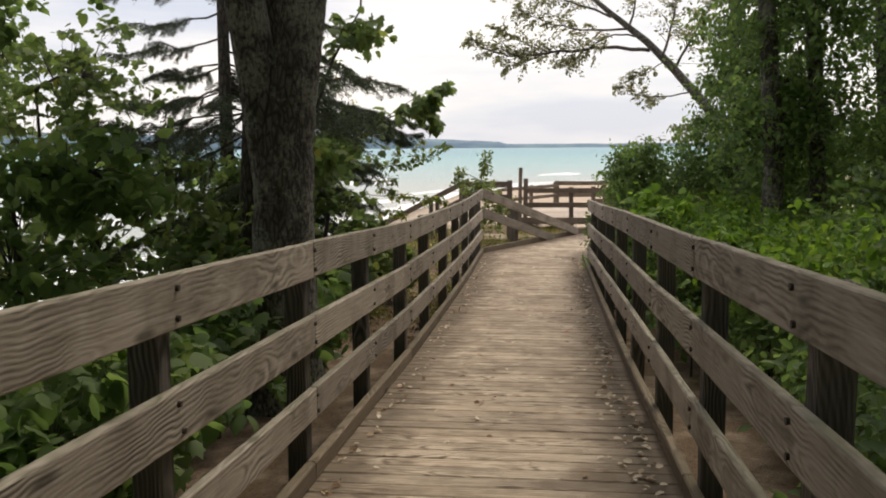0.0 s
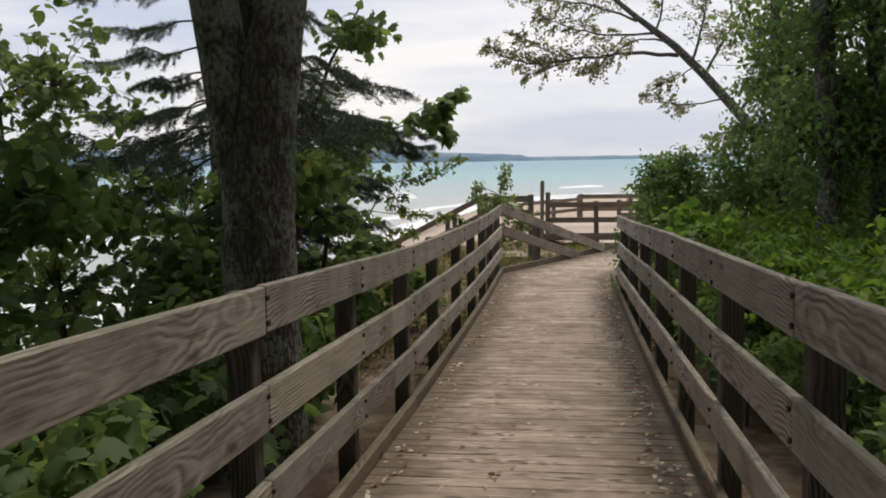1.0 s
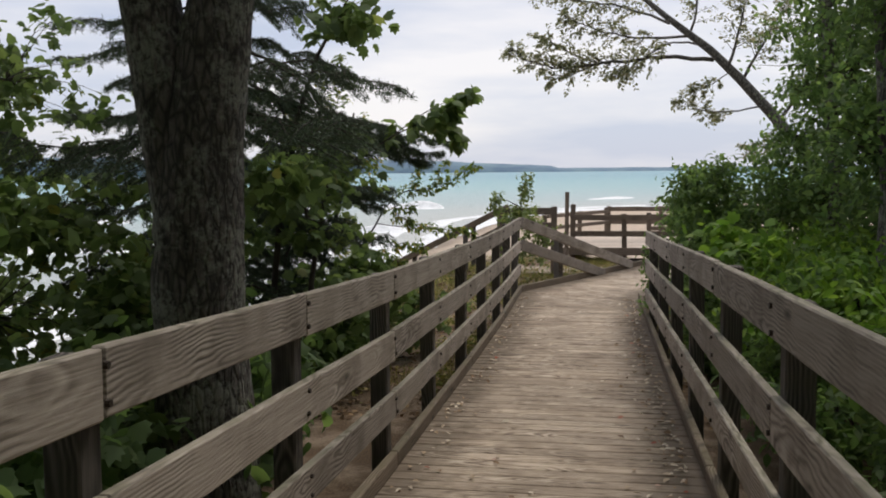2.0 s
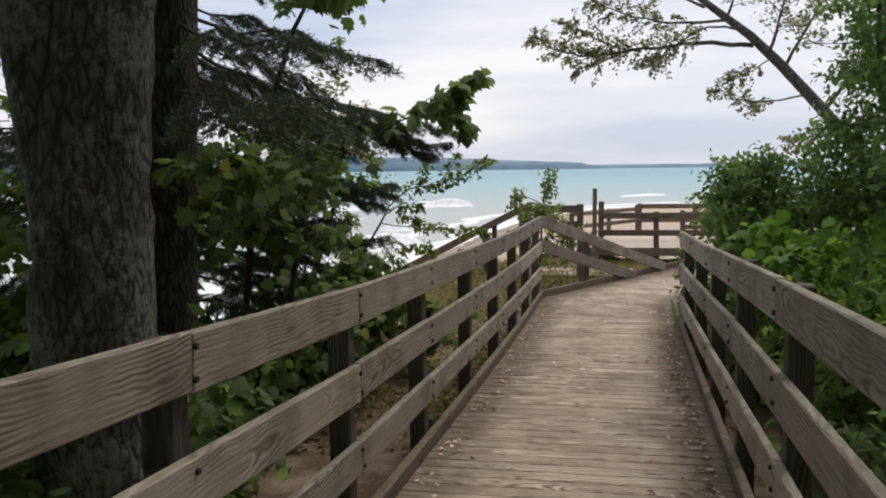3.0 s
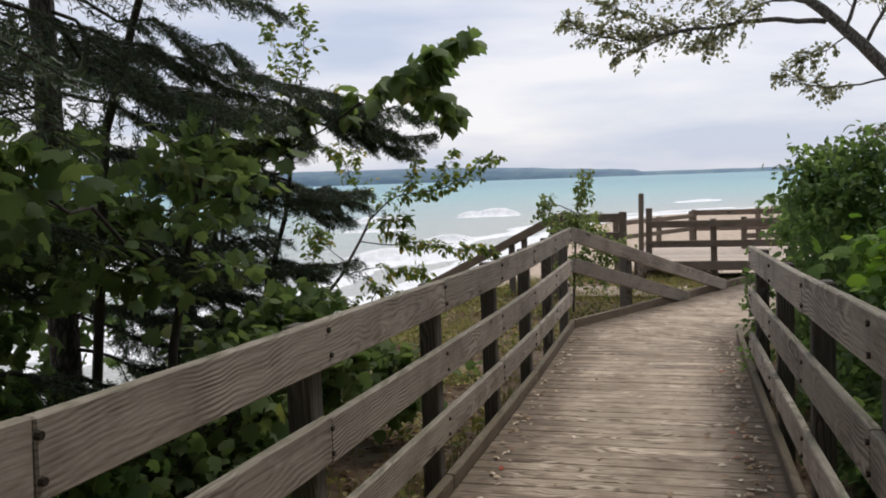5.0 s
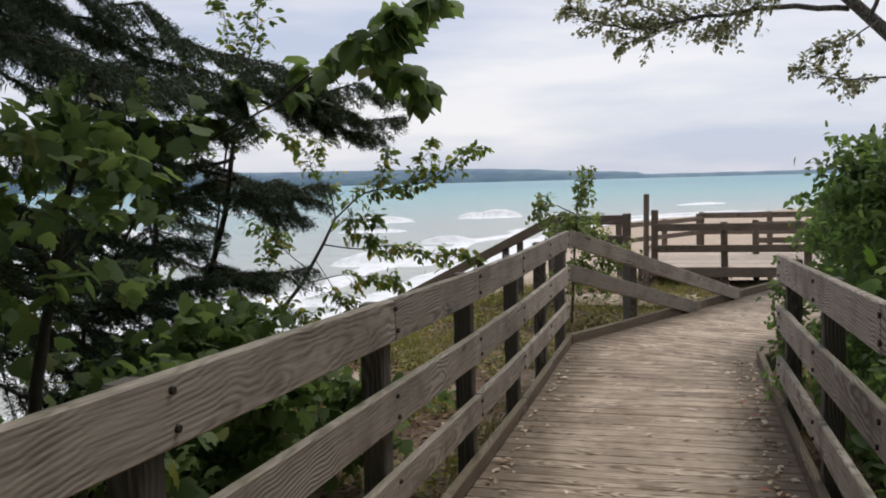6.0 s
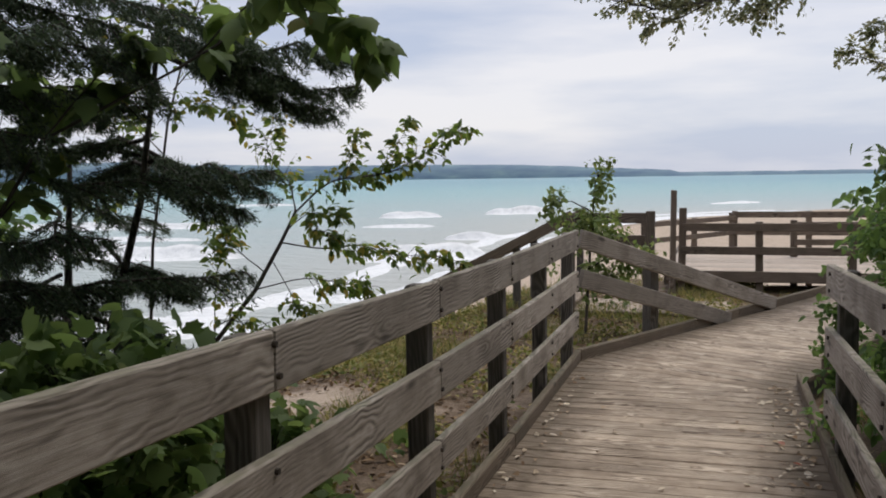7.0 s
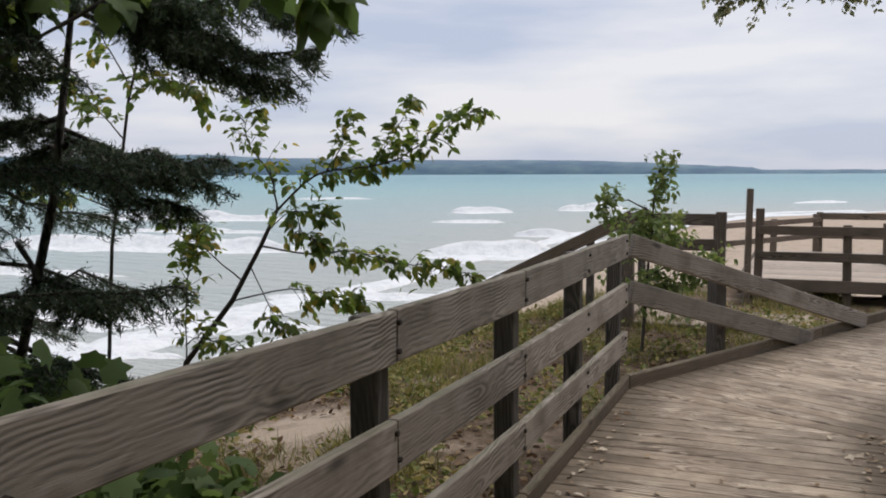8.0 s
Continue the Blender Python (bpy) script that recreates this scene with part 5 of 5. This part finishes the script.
broadleaf("leafy_bush", "dense dark green bush spilling over the railing end", "bush", [(1.95, 12.8, -0.9, 0.04), (1.9, 12.8, 0.9, 0.02)],
          [((1.8, 12.45, 0.55), (0.62, 0.9, 0.72), 520), ((1.45, 12.6, 1.0), (0.32, 0.5, 0.32), 130), ((1.7, 12.25, 1.2), (0.22, 0.25, 0.25), 40), ((1.85, 13.9, 0.25), (0.55, 0.8, 0.65), 380), ((1.5, 14.0, 0.62), (0.33, 0.45, 0.30), 110), ((2.6, 13.2, 0.9), (0.7, 0.9, 0.8), 360), ((1.5, 13.0, -0.25), (0.36, 0.6, 0.4), 190), ((1.75, 14.0, -0.25), (0.4, 0.5, 0.4), 170), ((1.6, 12.2, 0.1), (0.4, 0.5, 0.5), 190)],
          (OVAL_LEAF, 0.075, 9, 0.13), DARKLEAF, TWIG_BARK, 141, 0.012)
broadleaf("bright_shrub", "bright large-leaved shrub in front of the dark bush", "shrub", [(1.75, 11.0, -0.9, 0.014), (1.7, 11.0, 0.5, 0.008)],
          [((1.6, 10.9, 0.58), (0.28, 0.5, 0.22), 22), ((1.75, 9.9, 0.55), (0.3, 0.5, 0.2), 20)], (MAPLE_LEAF, 0.12, 7, 0.15), BRIGHT, TWIG_BARK, 144, 0.008, "land-side shrubs")
for i, (x, y, z) in enumerate([(1.55, 11.3, -0.45), (1.75, 12.2, -0.3), (1.5, 10.4, -0.5), (2.1, 11.6, 0.1)]):
    broadleaf("low_shrub", "low dark shrub under the railing end", "shrub", [(x, y, ground_z(x, y) - 0.05, 0.012), (x, y, z, 0.006)],
              [((x, y, z), (0.38, 0.5, 0.4), 110)], (OVAL_LEAF, 0.08, 8, 0.13), DARKLEAF, TWIG_BARK, 330 + i, 0.007, "land-side shrubs")
broadleaf("hanging_vine", "leafy vine hanging over the railing end", "vine", [(1.12, 12.75, -0.75, 0.008), (1.02, 12.72, 0.3, 0.005)],
          [((1.0, 12.75, 0.05), (0.12, 0.12, 0.42), 70), ((1.02, 12.8, -0.4), (0.16, 0.16, 0.14), 26)], (OVAL_LEAF, 0.055, 7, 0.06), DARKLEAF, TWIG_BARK, 142, 0.004)
for i in range(26):
    y = 2.6 + 0.37 * i
    x = 1.65 + 1.7 * limb_rng.random()
    top = 0.78 - 0.012 * i + 0.12 * (x - 1.65)
    broadleaf("bright_shrub", "bright green leafy shrub behind the railing", "shrub", [(x, y, ground_z(x, y) - 0.05, 0.016), (x, y, top - 0.2, 0.008)],
              [((x, y, top - 0.3), (0.55, 0.55, 0.36), 90)], (OVAL_LEAF, 0.085, 9, 0.14), BRIGHT if i % 3 else DARKLEAF, TWIG_BARK, 150 + i, 0.008, "land-side shrubs")
for i in range(30):
    y = -0.8 + 0.44 * i
    x = 1.45 + 0.9 * limb_rng.random()
    g = ground_z(x, y)
    broadleaf("low_shrub", "low dark leafy shrub under the railing", "shrub", [(x, y, g - 0.05, 0.012), (x, y, g + 0.4, 0.006)],
              [((x, y, g + 0.42), (0.42, 0.5, 0.42), 60)], (OVAL_LEAF, 0.09, 8, 0.14), DARKLEAF, TWIG_BARK, 170 + i, 0.007, "land-side shrubs")

for i, (x, y, top, rr) in enumerate([(3.4, 8.2, 0.95, 0.7), (4.2, 9.6, 1.5, 1.0), (3.4, 11.4, 1.5, 0.9), (5.2, 8.0, 1.6, 1.1), (4.6, 13.4, 1.5, 1.1), (3.4, 14.8, 1.2, 0.8), (6.0, 11.0, 1.8, 1.2), (6.6, 14.5, 1.7, 1.3), (5.3, 16.4, 1.3, 1.1), (2.9, 10.2, 2.1, 0.6)]):
    g = ground_z(x, y)
    broadleaf("tall_shrub", "tall dark shrub filling the wood beside the boardwalk", "shrub", [(x, y, g - 0.1, 0.03), (x, y + 0.1, (g + top) / 2, 0.02), (x + 0.1, y, top, 0.008)],
              [((x, y, top - rr * 0.8), (rr, rr, rr * 0.95), int(210 * rr)), ((x + 0.2, y + 0.2, top - rr * 0.2), (rr * 0.7, rr * 0.7, rr * 0.5), int(90 * rr))],
              (OVAL_LEAF, 0.10, 10, 0.2), DARKLEAF, TWIG_BARK, 300 + i, 0.014, "land-side tall shrubs")

# unseen crowns over the first stretch and woods around it, added to block light
for i, (x, y, r, cx, cz) in enumerate([(2.9, 2.2, 0.12, 3.0, 4.6), (-3.0, 0.6, 0.13, -3.0, 4.8), (3.3, -2.0, 0.14, 2.6, 4.6), (-3.2, -2.6, 0.14, -2.4, 4.6), (3.6, 4.6, 0.11, 3.2, 5.0), (0.6, -9.5, 0.18, 0.6, 4.6), (-2.6, -7.5, 0.16, -2.4, 4.2), (4.2, -7.0, 0.16, 3.6, 4.2),
                                   (-6.5, -5.0, 0.16, -6.3, 3.6), (7.2, -3.5, 0.16, 7.0, 3.6), (-9.0, -1.0, 0.15, -8.6, 3.4), (8.5, 3.0, 0.15, 8.2, 3.6), (10.5, 6.5, 0.16, 10.4, 4.4), (12.5, 1.5, 0.17, 12.4, 5.0), (10.0, 11.5, 0.15, 10.2, 4.0), (14.5, 8.5, 0.17, 14.4, 4.8), (11.5, -3.0, 0.17, 11.5, 5.0)]):
    broadleaf("unseen_forest_tree", "tall broadleaf tree out of view, added around the boardwalk to block light", "tree", [(x, y, -1.0, r * 1.3), (x, y, 1.5, r), ((x + cx) / 2, y, 3.6, r * 0.8), (cx, y + 0.3, cz + 1.5, r * 0.3)],
              [((cx, y, cz), (1.7, 1.6, 1.0), 100), ((cx + 0.3, y + 0.4, cz + 1.5), (1.5, 1.5, 0.8), 50)] + ([((x, y, 1.4), (1.9, 1.4, 1.6), 150)] if y < -4 or abs(x) > 6 else []),
              (MAPLE_LEAF, 0.20, 8, 0.34), DARKLEAF, BARK, 220 + i, 0.04, "forest trees")

wood_rng = np.random.default_rng(401)
# loose leaves out of view, filling boxes that hold back skylight
wall = wood_rng.uniform((-22, -22, -1.0), (30, -5.5, 13.0), (16000, 3))
side_wall = wood_rng.uniform((8.5, -6, -1.0), (22, 16, 11.0), (6000, 3))
side_wall = side_wall[side_wall[:, 2] < 12 - 0.35 * np.maximum(0, side_wall[:, 1])]
over = wood_rng.uniform((-4.5, -6.5, 4.2), (6.0, 1.0, 9.0), (2200, 3))
deep = np.concatenate([wall, side_wall, over])
tagged(new("unseen_woods", leaf_mesh("unseen_woods", deep, wood_rng.normal(size=deep.shape) + np.array([0, 0, -0.5]), wood_rng.normal(size=deep.shape) + np.array([0, 0, 0.6]), wood_rng.uniform(0.28, 0.52, len(deep)), MAPLE_LEAF, DARKLEAF)), "unseen mass of leaves behind, beside and over the boardwalk, added to block light", "woods", kind="stuff")

# ---------------------------------------------------------------- grass, litter and fallen leaves
lit = np.random.default_rng(77)


def scatter(n, box, keep):
    out = []
    while len(out) < n:
        x, y = lit.uniform(box[0], box[2]), lit.uniform(box[1], box[3])
        if keep(x, y):
            out.append((x, y, ground_z(x, y)))
    return np.array(out)


def off_deck(x, y):
    if math.hypot(x + 2.75, y - 13.7) < 0.42 + 0.6 * noise.noise((x * 2, y * 2, 6)):
        return False
    s = (Vector((x, y, 0)) - C2)
    return not (-0.9 < x < 1.05 and y < 15) and not (-0.1 < s.dot(W) < 1.8 and s.dot(U) > -1)


tufts = scatter(800, (-5.0, 9.5, 1.6, 23.0), lambda x, y: off_deck(x, y) and noise.noise((x * 1.1, y * 1.1, 2)) > 0.02)
gp = np.repeat(tufts, 34, axis=0) + lit.normal(size=(800 * 34, 3)) * np.array([0.09, 0.09, 0.0])
gt = lit.normal(size=(len(gp), 3)) * np.array([0.45, 0.45, 0.2]) + np.array([0, 0, 1.0])
tagged(new("dune_grass", leaf_mesh("dune_grass", gp, gt, lit.normal(size=(len(gp), 3)), lit.uniform(0.06, 0.20, len(gp)), BLADE, GRASS)), "sparse yellow-green grass tufts on the sandy bank", "grass", kind="stuff")
fl = scatter(9000, (-4.5, 8.5, 1.2, 21.0), off_deck)
tagged(new("leaf_litter", leaf_mesh("leaf_litter", fl + np.array([0, 0, 0.015]), lit.normal(size=fl.shape) * np.array([1, 1, 0.2]), lit.normal(size=fl.shape) * 0.4 + np.array([0, 0, 1]), lit.uniform(0.03, 0.08, len(fl)), OVAL_LEAF, LITTER)), "brown fallen leaves on the bank", "leaf litter", kind="stuff")
wd = scatter(900, (-4.6, 9.0, 0.9, 20.5), lambda x, y: off_deck(x, y) and noise.noise((x * 1.2, y * 1.2, 8)) > 0.08)
wp = np.repeat(wd, 12, axis=0) + lit.normal(size=(900 * 12, 3)) * np.array([0.10, 0.10, 0.03]) + np.array([0, 0, 0.06])
tagged(new("bank_weeds", leaf_mesh("bank_weeds", wp, lit.normal(size=wp.shape) * np.array([1, 1, 0.4]) + np.array([0, 0, 0.3]), lit.normal(size=wp.shape) * 0.6 + np.array([0, 0, 1]), lit.uniform(0.025, 0.075, len(wp)), OVAL_LEAF, GRASS)), "low yellow-green weeds between the needles on the bank", "weeds", kind="stuff")
dp = []
for i in range(1150):
    y = lit.uniform(-1.0, 14.2)
    u = lit.random()
    x = RX - 0.06 - abs(lit.normal()) * 0.11 if u < 0.62 else (LX + 0.06 + abs(lit.normal()) * 0.07 if u < 0.86 else lit.uniform(LX + 0.1, RX - 0.1))
    dp.append((x, y, deck_z(y) + 0.012))
dp = np.array(dp)
tagged(new("fallen_leaves", leaf_mesh("fallen_leaves", dp, lit.normal(size=dp.shape) * np.array([1, 1, 0.12]), lit.normal(size=dp.shape) * 0.25 + np.array([0, 0, 1]), lit.uniform(0.022, 0.058, len(dp)), OVAL_LEAF, DRYLEAF)), "dry fallen leaves lying along the deck edges", "fallen leaves", kind="stuff")

# ---------------------------------------------------------------- planks of the deck
PITCH = 0.140
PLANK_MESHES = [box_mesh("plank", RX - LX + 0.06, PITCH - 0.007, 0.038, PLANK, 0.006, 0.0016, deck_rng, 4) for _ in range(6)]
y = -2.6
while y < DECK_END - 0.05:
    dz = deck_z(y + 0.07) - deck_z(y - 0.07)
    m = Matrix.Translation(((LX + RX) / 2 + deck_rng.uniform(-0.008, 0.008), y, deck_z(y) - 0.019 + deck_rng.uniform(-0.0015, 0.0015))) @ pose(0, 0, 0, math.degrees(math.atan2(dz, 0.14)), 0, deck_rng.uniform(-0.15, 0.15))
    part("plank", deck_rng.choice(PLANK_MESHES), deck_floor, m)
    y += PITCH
s = 0.07
while s < 9.2:
    c = C2 + U * s + W * ((RX - LX) / 2)
    m = Matrix.Translation((c.x, c.y, deck_z(c.y) - 0.014)) @ pose(0, 0, 0, 0, 0, -26.0 + deck_rng.uniform(-0.2, 0.2))
    part("plank", deck_rng.choice(PLANK_MESHES), deck_floor, m)
    s += PITCH
